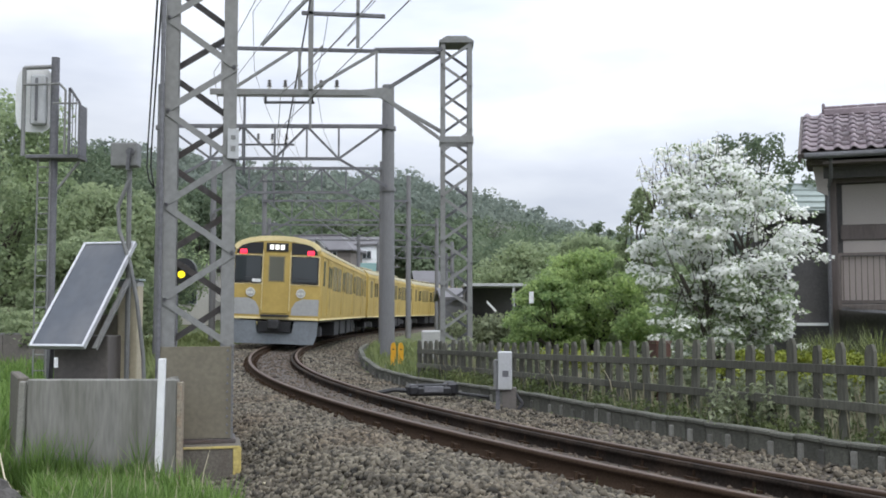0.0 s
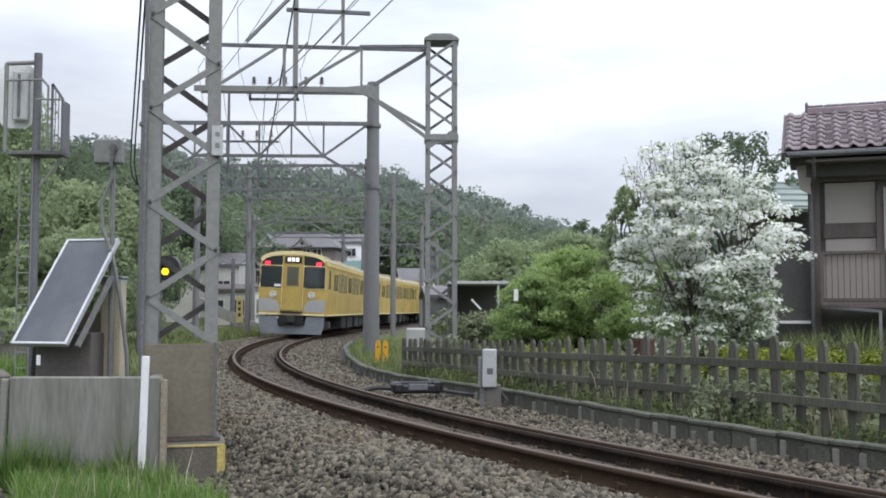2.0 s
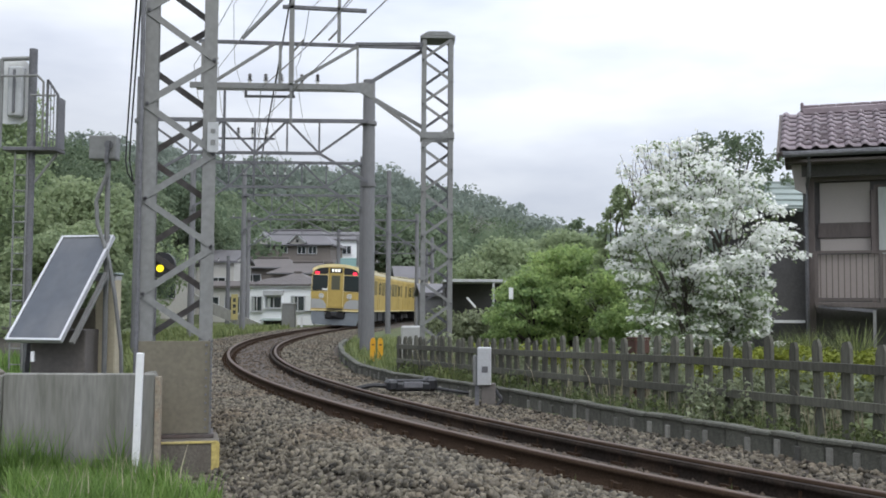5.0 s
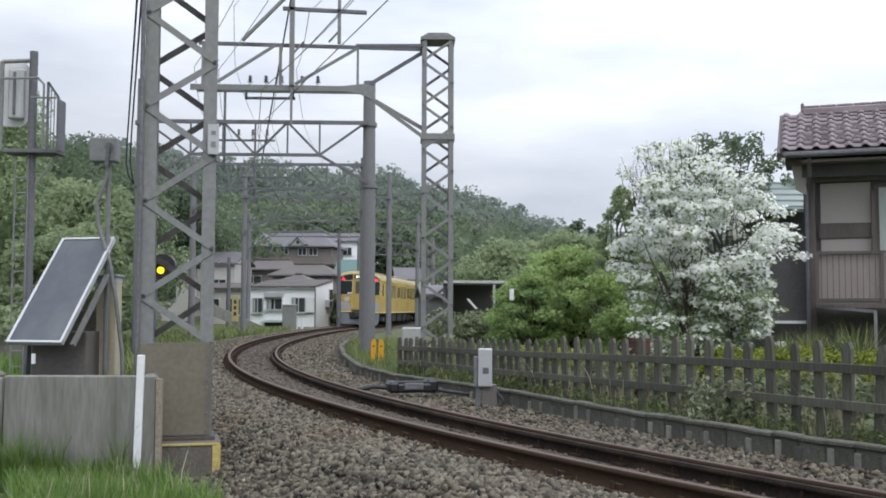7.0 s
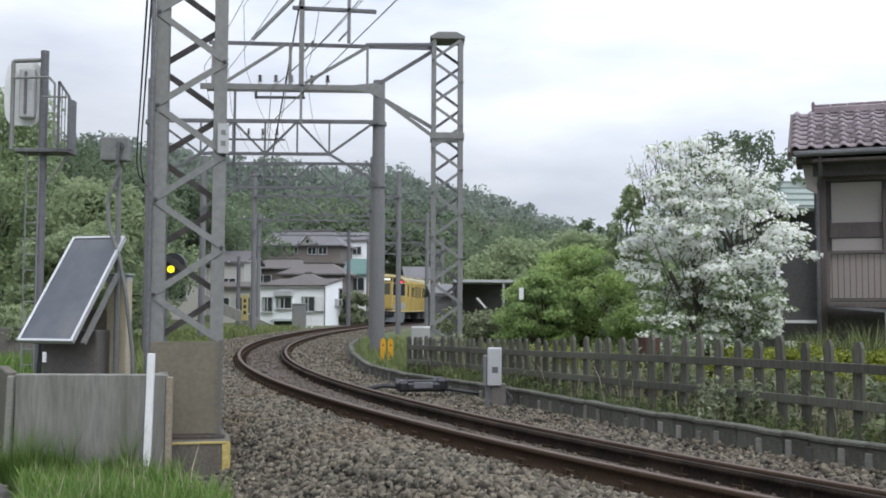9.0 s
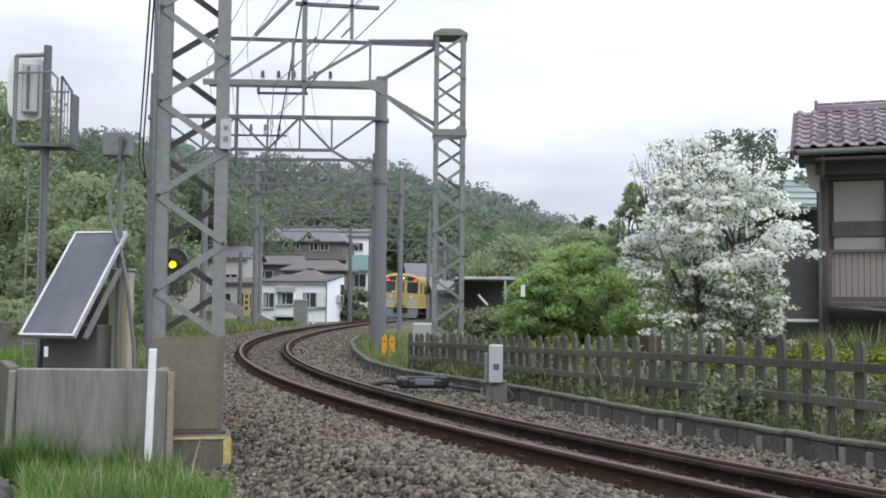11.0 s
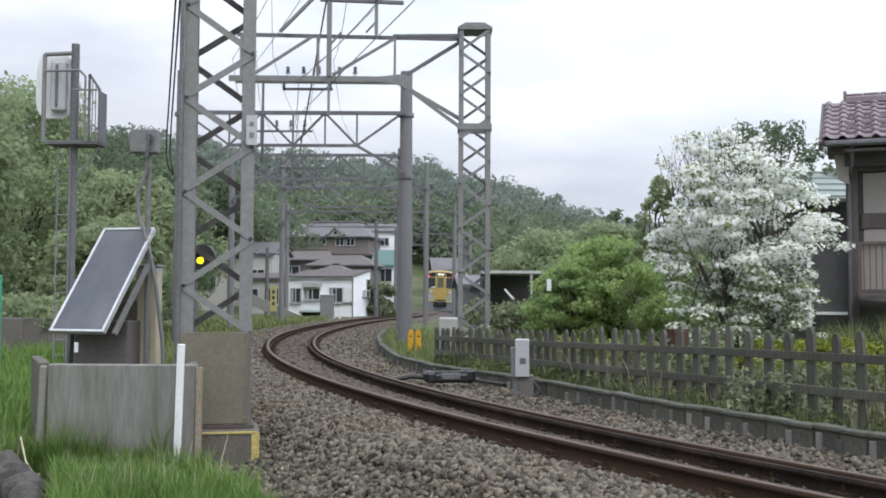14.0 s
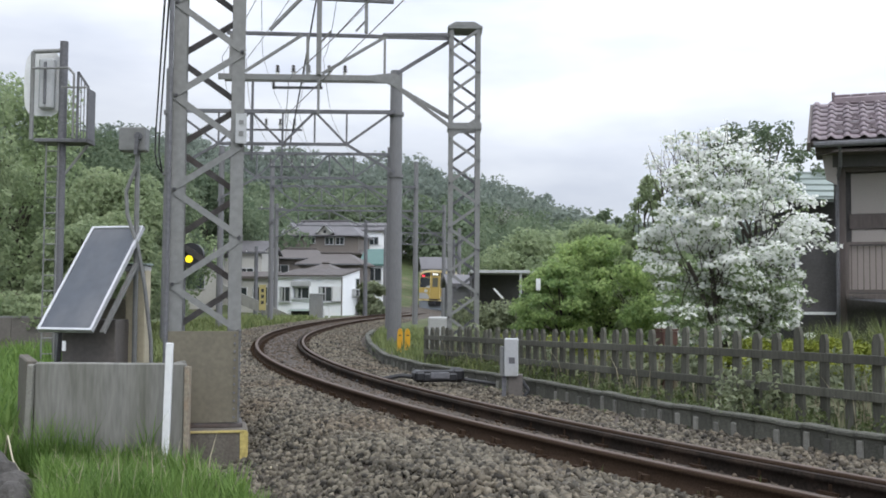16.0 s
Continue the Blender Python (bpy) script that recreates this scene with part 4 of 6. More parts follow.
def build_trackside_box():
    t = thing("junction_box", "light grey metal box on a dark post beside the kerb", "junction box", pose(1.03, 14.35, 0, 0, 0, -6))
    boxes("body", M_LIGHTGREY, t, (0.0, 0, 0.26), (0.195, 0.2, 0.53), 0.012)
    boxes("side_body", M_STEEL, t, (-0.13, 0.04, 0.20), (0.06, 0.16, 0.42), 0.01)
    boxes("label_plate", M_STEEL_DARK, t, (0.01, -0.103, 0.22), (0.085, 0.006, 0.085))
    boxes("post", M_STEEL_DARK, t, (-0.1, 0.0, -0.22), (0.06, 0.06, 0.5), 0.0)
    boxes("post", M_BROWNBOX, t, (0.06, 0.02, -0.2), (0.2, 0.14, 0.45), 0.01)
    bm = bmesh.new()
    pipe(bm, [(0.12, 0, -0.02), (0.25, -0.05, -0.2), (0.12, -0.1, -0.36)], 0.025)
    part("cable", bm, M_CABLE, t)
    t = thing("track_junction", "black flat connection box lying on the ballast with cables", "junction box", pose(-0.12, 15.6, -0.2, 0, 0, 12))
    boxes("body", M_BLACK, t, (0.1, 0, 0.08), (0.62, 0.3, 0.14), 0.03)
    boxes("lid", M_UNDER, t, (0.1, 0, 0.165), (0.5, 0.24, 0.03), 0.012)
    boxes("end_block", M_BLACK, t, (-0.19, -0.03, 0.1), (0.16, 0.36, 0.17), 0.04)
    boxes("end_block", M_BLACK, t, (0.42, 0.02, 0.11), (0.2, 0.3, 0.22), 0.05)
    boxes("clamp", M_STEEL_DARK, t, (0.12, -0.16, 0.11), (0.3, 0.03, 0.1), 0.01)
    bm = bmesh.new()
    pipe(bm, [(-0.2, 0, 0.08), (-0.45, 0.05, 0.1), (-0.8, 0.1, 0.03), (-1.1, 0.25, 0.0)], 0.035)
    part("cable", bm, M_CABLE, t)
    bm = bmesh.new()
    pipe(bm, [(0.4, 0, 0.06), (0.7, -0.15, 0.02), (1.0, -0.2, -0.02)], 0.025)
    part("cable", bm, M_CABLE, t)
    for x, y, r in ((-0.86, 23.0, 0), (-0.69, 22.9, 6)):
        t = thing("bollard", "short yellow-orange rounded post by the grass", "bollard", pose(x, y, 0, 0, 0, r), "yellow posts by the kerb")
        bm = bmesh.new()
        prism(bm, [(-0.058, -0.3), (0.058, -0.3), (0.058, 0.3), (0.04, 0.37), (0.0, 0.40), (-0.04, 0.37), (-0.058, 0.3)], -0.06, 0.06)
        part("body", bm, M_SAFETY, t)
        boxes("black_band", M_BLACK, t, (0.0, -0.062, 0.24), (0.05, 0.006, 0.03))
    t = thing("concrete_block", "pale concrete foundation block beside the lattice mast", "block", pose(-0.12, 24.2, 0))
    boxes("block", mat("pale_concrete", (0.42, 0.42, 0.41), 0.9, 0, 0.12, 2, 30, 0.2), t, (0.13, 0, 0.24), (0.5, 0.6, 0.80), 0.03)


build_trackside_box()

wire("ground_cable", [(-4.6, 19.3, -0.25), (-4.1, 18.9, -0.30), (-3.6, 18.2, -0.24), (-3.05, 17.2, -0.20), (-2.75, 16.7, -0.16)], 0.03, M_CABLE, "black cable crossing the ballast to the outer rail", "cable", "cables on the ballast")
wire("ground_cable", [(-3.55, 17.0, -0.26), (-3.2, 16.9, -0.24), (-2.95, 16.6, -0.2)], 0.025, M_CABLE, "black cable lying on the ballast", "cable", "cables on the ballast")


# ---- foliage ----
def leaves(rng, centres, radii, n, size, flat=0.75, shell=0.55, droop=0.0):
    """Small bent leaf clumps round a set of centres: vertex and face arrays (each clump is one island of two triangles' quads)."""
    centres, radii = np.asarray(centres, float), np.asarray(radii, float)
    pick = rng.choice(len(centres), n, p=radii ** 2 / (radii ** 2).sum())
    d = rng.normal(size=(n, 3))
    d /= np.linalg.norm(d, axis=1)[:, None]
    r = radii[pick] * (shell + (1.12 - shell) * rng.random(n) ** 0.6)
    p = centres[pick] + d * r[:, None] * np.array([1, 1, flat])
    nrm = d * 0.7 + rng.normal(size=(n, 3)) * 0.6 + np.array([0, 0, 0.35])
    nrm /= np.linalg.norm(nrm, axis=1)[:, None]
    a = np.cross(nrm, rng.normal(size=(n, 3)))
    a /= np.linalg.norm(a, axis=1)[:, None]
    b = np.cross(nrm, a)
    s = size * rng.uniform(0.55, 1.25, n)[:, None]
    bend = nrm * s * 0.25
    v = np.stack((p - a * s - bend * 0.6, p - b * s * 0.55 + bend, p + a * s - bend, p + b * s * 0.55 + bend * 0.3), 1)
    return v.reshape(-1, 3), np.arange(4 * n).reshape(-1, 4)


def limb(bm, p, q, r0, r1, rng, bends=3):
    pts = [Vector(p).lerp(Vector(q), k / bends) + Vector(rng.normal(size=3) * (0.06 * (Vector(q) - Vector(p)).length if 0 < k < bends else 0)) for k in range(bends + 1)]
    for k in range(bends):
        rod(bm, pts[k], pts[k + 1], r0 + (r1 - r0) * k / bends, r0 + (r1 - r0) * (k + 1) / bends, 7)


def tree(name, label, x, y, height, spread, material, n, size, seed, trunk=0.35, thick=0.1, blobs=26, category="tree", flat=0.8, extra=None, base=None, cone=0.0, puff=1.0):
    """A trunk that forks into limbs, each ending in a cloud of small leaf clumps."""
    rng = np.random.default_rng(seed)
    z = float(ground_z(np.array([x]), np.array([y]))[0]) if base is None else base
    t = thing(name, label, category, pose(x, y, z))
    bm = bmesh.new()
    fork = Vector((rng.normal() * 0.05, rng.normal() * 0.05, height * trunk))
    limb(bm, (0, 0, -0.1), fork, thick, thick * 0.75, rng)
    cs, rs = [], []
    for k in range(blobs):
        f = (k + 0.5) / blobs
        zz = height * (trunk + 0.05 + (0.93 - trunk) * f)
        w = spread / 2 * math.sqrt(max(0.06, 1 - (2 * f - 0.75) ** 2 / 1.6)) * (1 - cone * f)
        a = k * 2.4 + rng.random()
        rr = w * (0.25 + 0.72 * math.sqrt(rng.random()))
        c = Vector((rr * math.cos(a), rr * math.sin(a), zz))
        cs.append(c)
        rs.append(puff * spread * rng.uniform(0.10, 0.2) * (1 - 0.4 * cone * f))
        if blobs > 50 and k % 3:
            continue
        limb(bm, fork.lerp(Vector((0, 0, zz * 0.8)), 0.4 * f), c, thick * 0.4, 0.012, rng)
    part("trunk", bm, M_BARK, t)
    v, f = leaves(rng, cs, [1.12 * r for r in rs], n, size, flat, 0.25)
    raw("crown", v, f, material, t)
    if extra:
        m2, n2, size2, nm = extra
        v, f = leaves(rng, cs, [r * 1.12 for r in rs], n2, size2, flat, 0.75)
        raw(nm, v, f, m2, t)
    return t


def mound(name, label, category, places, n, size, material, seed, kind="", flat=0.8, shell=0.3):
    """A shrub or a row of growth: clumps of leaves round points given as x, y, height, radius."""
    rng = np.random.default_rng(seed)
    p = np.array(places, float)
    c = np.stack((p[:, 0], p[:, 1], ground_z(p[:, 0], p[:, 1]) + p[:, 2]), 1)
    v, f = leaves(rng, c, p[:, 3], n, size, flat, shell)
    ob = raw(name, v, f, material)
    return tagged(ob, label, category, kind=kind)


def grass(name, label, seed, n, xs, ys, h_lo, h_hi, material, keep=None, wide=0.006):
    """Bent grass blades on the ground."""
    rng = np.random.default_rng(seed)
    x, y = rng.uniform(*xs, n), rng.uniform(*ys, n)
    if keep is not None:
        u, sa = offset_of(x, y)
        ok = keep(x, y, u, sa)
        x, y = x[ok], y[ok]
    n = len(x)
    z = ground_z(x, y)
    clump = 0.55 + 0.45 * np.sin(x * 3.1 + 1.3 * np.sin(y * 2.3)) * np.sin(y * 2.7 + x)
    h = rng.uniform(h_lo, h_hi, n) * (0.7 + 0.5 * clump)
    a = rng.uniform(0, 2 * math.pi, n)
    lean = rng.uniform(0.1, 0.7, n) * h
    w = wide * rng.uniform(0.7, 1.6, n)
    p = np.stack((x, y, z - 0.02), 1)
    side = np.stack((np.cos(a + 1.57), np.sin(a + 1.57), 0 * a), 1) * w[:, None]
    mid = p + np.stack((np.cos(a) * lean * 0.35, np.sin(a) * lean * 0.35, h * 0.6), 1)
    tip = p + np.stack((np.cos(a) * lean, np.sin(a) * lean, h), 1)
    v = np.stack((p - side, p + side, mid + side * 0.8, mid - side * 0.8, tip, tip + side * 0.15), 1).reshape(-1, 3)
    k = 6 * np.arange(n)[:, None]
    f = np.concatenate((k + np.array([[0, 1, 2, 3]]), k + np.array([[3, 2, 5, 4]])))
    ob = raw(name, v, f, material)
    return tagged(ob, label, "grass", kind="stuff")


def sprays(rng, centres, radii, n, size, flat=0.85):
    """Single three-cornered leaf clumps over rounded crowns, thick enough to read as growth from afar."""
    centres, radii = np.asarray(centres, float), np.asarray(radii, float)
    pick = rng.choice(len(centres), n, p=radii ** 2 / (radii ** 2).sum())
    d = rng.normal(size=(n, 3))
    d[:, 2] = np.abs(d[:, 2]) * 1.1 - 0.35
    d /= np.linalg.norm(d, axis=1)[:, None]
    q = centres[pick] + d * (radii[pick] * rng.uniform(0.78, 1.06, n))[:, None] * np.array([1, 1, flat])
    nrm = d + rng.normal(size=(n, 3)) * 0.35
    nrm /= np.linalg.norm(nrm, axis=1)[:, None]
    a = np.cross(nrm, rng.normal(size=(n, 3)))
    a /= np.linalg.norm(a, axis=1)[:, None]
    b = np.cross(nrm, a)
    w = size * rng.uniform(0.6, 1.3, n)[:, None]
    v = np.stack((q - a * w - b * w * 0.6, q + a * w - b * w * 0.6, q + b * w * 1.1), 1)
    return v.reshape(-1, 3), np.arange(3 * n).reshape(-1, 3)


def build_forest():
    """Wooded hillside: many rounded crowns of leaf clumps, one sheet of growth."""
    for nm, seed, count, r_lo, r_hi, a_lo, a_hi, size, material, hh, per in (
            ("hillside_forest", 11, 520, 92, 150, -27, 9, 0.27, M_FOREST, 7.5, 640), ("far_forest", 12, 620, 150, 235, -27, 28, 0.34, M_FOREST_HAZE, 8.5, 620)):
        rng = np.random.default_rng(seed)
        vs, fs, k = [], [], 0
        for _ in range(count):
            a, r = radians(rng.uniform(a_lo, a_hi)), rng.uniform(r_lo, r_hi)
            x, y = r * math.sin(a), r * math.cos(a)
            if nm == "hillside_forest" and -16 < x < 6 and y < 128:
                continue
            z = float(ground_z(np.array([x]), np.array([y]))[0])
            h = hh * rng.uniform(0.7, 1.25)
            w = h * rng.uniform(0.38, 0.6)
            cs = np.array([(x + rng.normal() * w * 0.38, y + rng.normal() * w * 0.38, z + h * (0.25 + 0.62 * q)) for q in np.linspace(0, 1, 9)])
            rr = w * rng.uniform(0.36, 0.62, 9) * np.array([1.1, 1.15, 1.2, 1.15, 1.1, 1.0, 0.85, 0.7, 0.5])
            v, f = sprays(rng, cs, rr, per, size)
            vs.append(v)
            fs.append(f + k)
            k += len(v)
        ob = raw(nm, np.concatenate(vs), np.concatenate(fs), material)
        tagged(ob, "dense green spring woodland on the hillside", "forest", kind="stuff")


build_forest()


def flowers(rng, centres, radii, n, size):
    """Open four-lobed flowers facing mostly upwards and outwards, in flat sprays."""
    centres, radii = np.array([tuple(c) for c in centres], float), np.asarray(radii, float)
    pick = rng.choice(len(centres), n, p=radii ** 2 / (radii ** 2).sum())
    d = rng.normal(size=(n, 3))
    d /= np.linalg.norm(d, axis=1)[:, None]
    c = centres[pick] + d * (radii[pick] * rng.random(n) ** 0.4)[:, None] * np.array([1.25, 1.25, 0.5])
    nrm = d * 0.45 + rng.normal(size=(n, 3)) * 0.35 + np.array([0, -0.35, 0.75])
    nrm /= np.linalg.norm(nrm, axis=1)[:, None]
    a = np.cross(nrm, rng.normal(size=(n, 3)))
    a /= np.linalg.norm(a, axis=1)[:, None]
    b = np.cross(nrm, a)
    w = size * rng.uniform(0.7, 1.25, n)[:, None]
    ring = []
    for k in range(8):
        ang = math.pi * k / 4
        r = 1.0 if k % 2 == 0 else 0.62
        ring.append(c + (a * math.cos(ang) + b * math.sin(ang)) * w * r + nrm * w * (0.22 if k % 2 == 0 else 0.0))
    v = np.stack(ring, 1).reshape(-1, 3)
    k = 8 * np.arange(n)[:, None]
    return v, np.concatenate((k + np.array([[0, 1, 2, 3]]), k + np.array([[4, 5, 6, 7]]), k + np.array([[0, 3, 4, 7]])))


def build_flowering_tree():
    """A many-stemmed tree whose layered sprays carry white blossom among young leaves."""
    rng = np.random.default_rng(21)
    x, y = 4.57, 16.0
    z = float(ground_z(np.array([x]), np.array([y]))[0])
    t = thing("flowering_tree", "spreading tree covered in white blossom beside the house", "tree", pose(x, y, z))
    bm = bmesh.new()
    stems = [Vector((rng.normal() * 0.45, rng.normal() * 0.3, rng.uniform(1.1, 1.9))) for _ in range(6)]
    for s in stems:
        limb(bm, (rng.normal() * 0.08, rng.normal() * 0.08, -0.1), s, 0.05, 0.03, rng, 4)
    cs, rs = [], []
    while len(cs) < 430:
        p = rng.uniform(-1, 1, 3)
        if (p ** 2).sum() > 1 or rng.random() < 0.25 * p[2] or noise.noise(Vector(p) * 3.1 + Vector((3, 1, 7))) < 0.07 or p[2] > 0.98 - 0.70 * max(0, p[0] + 0.05) or (p[0] < -0.3 and p[2] > 0.95 + 0.9 * (p[0] + 0.3)):
            continue
        wide = 1.0 + 0.12 * math.sin(5 * math.atan2(p[1], p[0]) + 2)
        if p[2] < -0.1 and p[0] > 0.78:
            continue
        cs.append(Vector((p[0] * (1.52 if p[0] > 0 and p[2] > -0.1 else 1.38) * wide + 0.10 * p[2] * -1, p[1] * 1.25, 2.18 + p[2] * 1.68 * (1 + 0.1 * math.sin(4 * p[0] + 1)))))
        rs.append(rng.uniform(0.06, 0.15))
    for k in range(40):
        a = rng.uniform(-1.2, 0.5)
        cs.append(Vector((a, rng.normal() * 0.3, 3.55 + rng.uniform(-0.1, 0.42) - 0.25 * abs(a + 0.4))))
        rs.append(rng.uniform(0.04, 0.10))
    for k in range(70):
        a = rng.uniform(-1.0, 0.9)
        cs.append(Vector((a * 1.15, -0.5 + rng.normal() * 0.3, rng.uniform(0.35, 1.25))))
        rs.append(rng.uniform(0.05, 0.12))
    for k, p in enumerate(cs):
        if k % 9 == 0:
            limb(bm, min(stems, key=lambda s: (s - p).length) * rng.uniform(0.55, 1.0), p, 0.009, 0.004, rng, 4)
    part("trunk", bm, M_BARK, t)
    v, f = leaves(rng, cs, [r * 1.6 for r in rs], 7500, 0.038, 0.6, 0.15)
    raw("crown", v, f, M_TREE, t)
    low = [k for k, q in enumerate(cs) if q.z < 1.7]
    v, f = leaves(rng, [cs[k] for k in low], [rs[k] * 1.9 for k in low], 4200, 0.042, 0.6, 0.1)
    raw("low_leaves", v, f, M_TREE, t)
    v, f = flowers(rng, cs, [r * (1.5 if q.z > 1.5 else 1.3) for r, q in zip(rs, cs)], 15500, 0.038)
    raw("blossom", v, f, M_BLOSSOM, t)
    # bare-tipped shoots standing above the crown, with a few flowers
    bm = bmesh.new()
    tips = []
    for _ in range(75):
        a, b = rng.uniform(-1.2, 0.75), rng.normal() * 0.35
        top = 3.62 - 0.42 * (a + 0.25) ** 2
        q = Vector((a + rng.normal() * 0.10, b, top + rng.uniform(-0.05, 0.36)))
        limb(bm, (a * 0.92, b, top - 0.45), q, 0.007, 0.003, rng, 3)
        tips += [q, q - Vector((rng.normal() * 0.03, 0, 0.11)), q - Vector((rng.normal() * 0.04, 0, 0.22))]
    tagged(part("twig_spray", bm, M_BARK, t), kind="stuff")
    v, f = flowers(rng, tips, [0.03] * len(tips), 330, 0.036)
    raw("shoot_blossom", v, f, M_BLOSSOM, t)


# the white flowering tree and its neighbours
build_flowering_tree()
tree("green_tree", "leafy green tree behind the white blossom", 7.2, 23.0, 5.55, 3.5, M_FOREST, 6800, 0.06, 22, 0.4, 0.08, 90, puff=0.38)
tree("green_tree", "narrow upright green tree beside the blossom", 4.6, 22.0, 4.0, 1.9, M_SPRING, 6500, 0.048, 23, 0.08, 0.05, 110, cone=0.4, puff=0.42)
tree("garden_tree", "small yellow-green garden tree behind the fence", 2.72, 23.0, 1.95, 2.0, M_MAPLE, 8500, 0.05, 24, 0.12, 0.06, 60, puff=0.8, flat=0.4)
tree("garden_tree", "layered fresh green garden tree behind the fence", 3.75, 23.8, 2.65, 2.9, M_MAPLE, 15000, 0.055, 29, 0.12, 0.09, 84, puff=0.8, flat=0.38)
tree("garden_tree", "broad fresh green tree behind the fence", 4.6, 29.0, 3.4, 3.4, M_SPRING, 13000, 0.075, 25, 0.15, 0.09, 60, puff=0.75, flat=0.5)
tree("green_tree", "pale spring green tree beyond the garden", 4.6, 48.0, 4.1, 5.5, M_SPRING, 14000, 0.13, 26, 0.2, 0.12, 34)
tree("green_tree", "pale green tree beyond the garden", 9.5, 52.0, 3.9, 6.5, M_MAPLE, 14000, 0.14, 27, 0.2, 0.12, 34)
tree("green_tree", "green tree at the garden's far edge", 8.6, 38.0, 3.6, 4.8, M_TREE, 12000, 0.11, 28, 0.2, 0.12, 30)
tree("green_tree", "thin sparse young tree standing above the garden", 7.35, 45.0, 5.5, 2.0, M_FOREST, 420, 0.13, 30, 0.55, 0.05, 16, puff=0.7)
for k, (x, y, h, w) in enumerate(((9.6, 142.0, 8.0, 6.0), (12.4, 146.0, 7.2, 5.0))):
    tree("bare_tree", "grey leafless tree on the hill's crest", x, y, h, w, M_TWIGS, 1500, 0.13, 31 + k, 0.3, 0.14, 30)
# trees beyond the signal mast
for k, (x, y, h, w, m) in enumerate(((-14.5, 30.0, 7.2, 4.6, M_SPRING), (-10.6, 33.0, 5.0, 4.2, M_SPRING), (-16.0, 38.0, 9.0, 6.0, M_TREE), (-13.0, 44.0, 6.8, 6.0, M_FOREST),
                                     (-19.0, 58.0, 10.0, 8.0, M_FOREST), (-18.5, 66.0, 8.0, 7.0, M_TREE), (-24.0, 74.0, 12.0, 10.0, M_FOREST), (-19.0, 82.0, 10.0, 8.0, M_FOREST), (-9.2, 27.5, 3.2, 3.0, M_SPRING))):
    tree("verge_tree", "spring green tree on the bank beyond the signal mast", x, y, h, w, m, 15000, 0.055 + y * 0.0014, 40 + k, 0.18, 0.12, 36)

# growth along the fence
rng_g = np.random.default_rng(5)
fp, _ = on_line(FENCE, 120)
mound("shrubs", "dark green shrubs crowding behind the picket fence", "shrub", [(q[0] + 0.55 + rng_g.normal() * 0.12, q[1] + 0.25, rng_g.uniform(0.1, 0.55), rng_g.uniform(0.15, 0.34)) for q in fp[10:118]], 9500, 0.045, M_SHRUB, 61, "stuff")
mound("shrub", "dark green shrub growing through the picket fence", "shrub", [(3.55 + rng_g.normal() * 0.3, 10.72 + rng_g.normal() * 0.25, rng_g.uniform(0.02, 0.42), rng_g.uniform(0.08, 0.18)) for k in range(22)], 650, 0.036, M_SHRUB, 60)
mound("hedge", "clipped yellow-green hedge behind the fence", "hedge", [(3.95 + 0.16 * k, 12.6 + rng_g.normal() * 0.15, 0.57 + rng_g.normal() * 0.02, 0.18) for k in range(30)], 11000, 0.035, M_HEDGE, 62)
mound("hedge", "low yellow-green bushes glimpsed between the pickets", "hedge", [(q[0] + 0.8, q[1] + 0.5, 0.45, 0.19) for q in fp[40:112:2]], 5500, 0.04, M_HEDGE, 63)
mound("garden_shrub", "fresh green garden shrub between the tree and the blossom", "shrub", [(4.25 + rng_g.normal() * 0.28, 20.8 + rng_g.normal() * 0.3, rng_g.uniform(0.3, 2.0), rng_g.uniform(0.22, 0.42)) for k in range(20)], 5200, 0.05, M_MAPLE, 58)
mound("weeds", "straggling weeds and dry stalks at the foot of the fence", "weeds", [(q[0] - 0.18 + rng_g.normal() * 0.08, q[1] - 0.1, rng_g.uniform(0.02, 0.16), rng_g.uniform(0.06, 0.16)) for q in fp[20:118]], 3500, 0.028, M_WEED, 64, "stuff")
mound("bush", "dark rounded bush beside the open shed", "bush", [(1.6 + rng_g.normal() * 0.5, 27.5 + rng_g.normal() * 0.4, rng_g.uniform(0.2, 0.95), 0.4) for k in range(16)], 4500, 0.07, M_SHRUB, 65)
mound("bush", "dark tall shrubs beside the white house", "bush", [(-4.75 + rng_g.normal() * 0.35, 72.5 + rng_g.normal() * 0.5, rng_g.uniform(0.2, 2.1), 0.5) for k in range(14)], 3500, 0.14, M_SHRUB, 59)
mound("bush", "bushes below the tall bank trees", "bush", [(-12 + 0.35 * k, 26 + rng_g.normal(), rng_g.uniform(0.2, 0.9), 0.6) for k in range(10)], 5000, 0.09, M_SPRING, 66)
grass("tall_plant", "feathery pale green stalks above the hedge", 67, 5200, (5.1, 6.6), (14.6, 15.3), 0.45, 1.05, M_DRYGRASS, lambda x, y, u, s: np.sin(x * 7.0 - 0.9) + 0.5 * np.sin(x * 23 + y * 9) > 0.35, 0.008)
grass("grass_foreground", "long fresh green grass in front of the concrete panels", 71, 42000, (-5.6, -0.9), (6.8, 9.30), 0.08, 0.36, M_GRASS, lambda x, y, u, s: (x < -1.72 - 0.72 * (y - 8.06) + 0.12 * np.sin(y * 9)) & (x < -1.2) & ~((x < -0.385 * y) & (y < 9.0)))
grass("grass_beside_panels", "rank green grass beside the concrete enclosure", 76, 20000, (-11.5, -4.0), (9.3, 22.0), 0.2, 0.6, M_GRASS, lambda x, y, u, s: (x < -3.9 - 0.28 * (y - 9.3)) & (x < -4.1) & (x > -0.52 * y), 0.014)
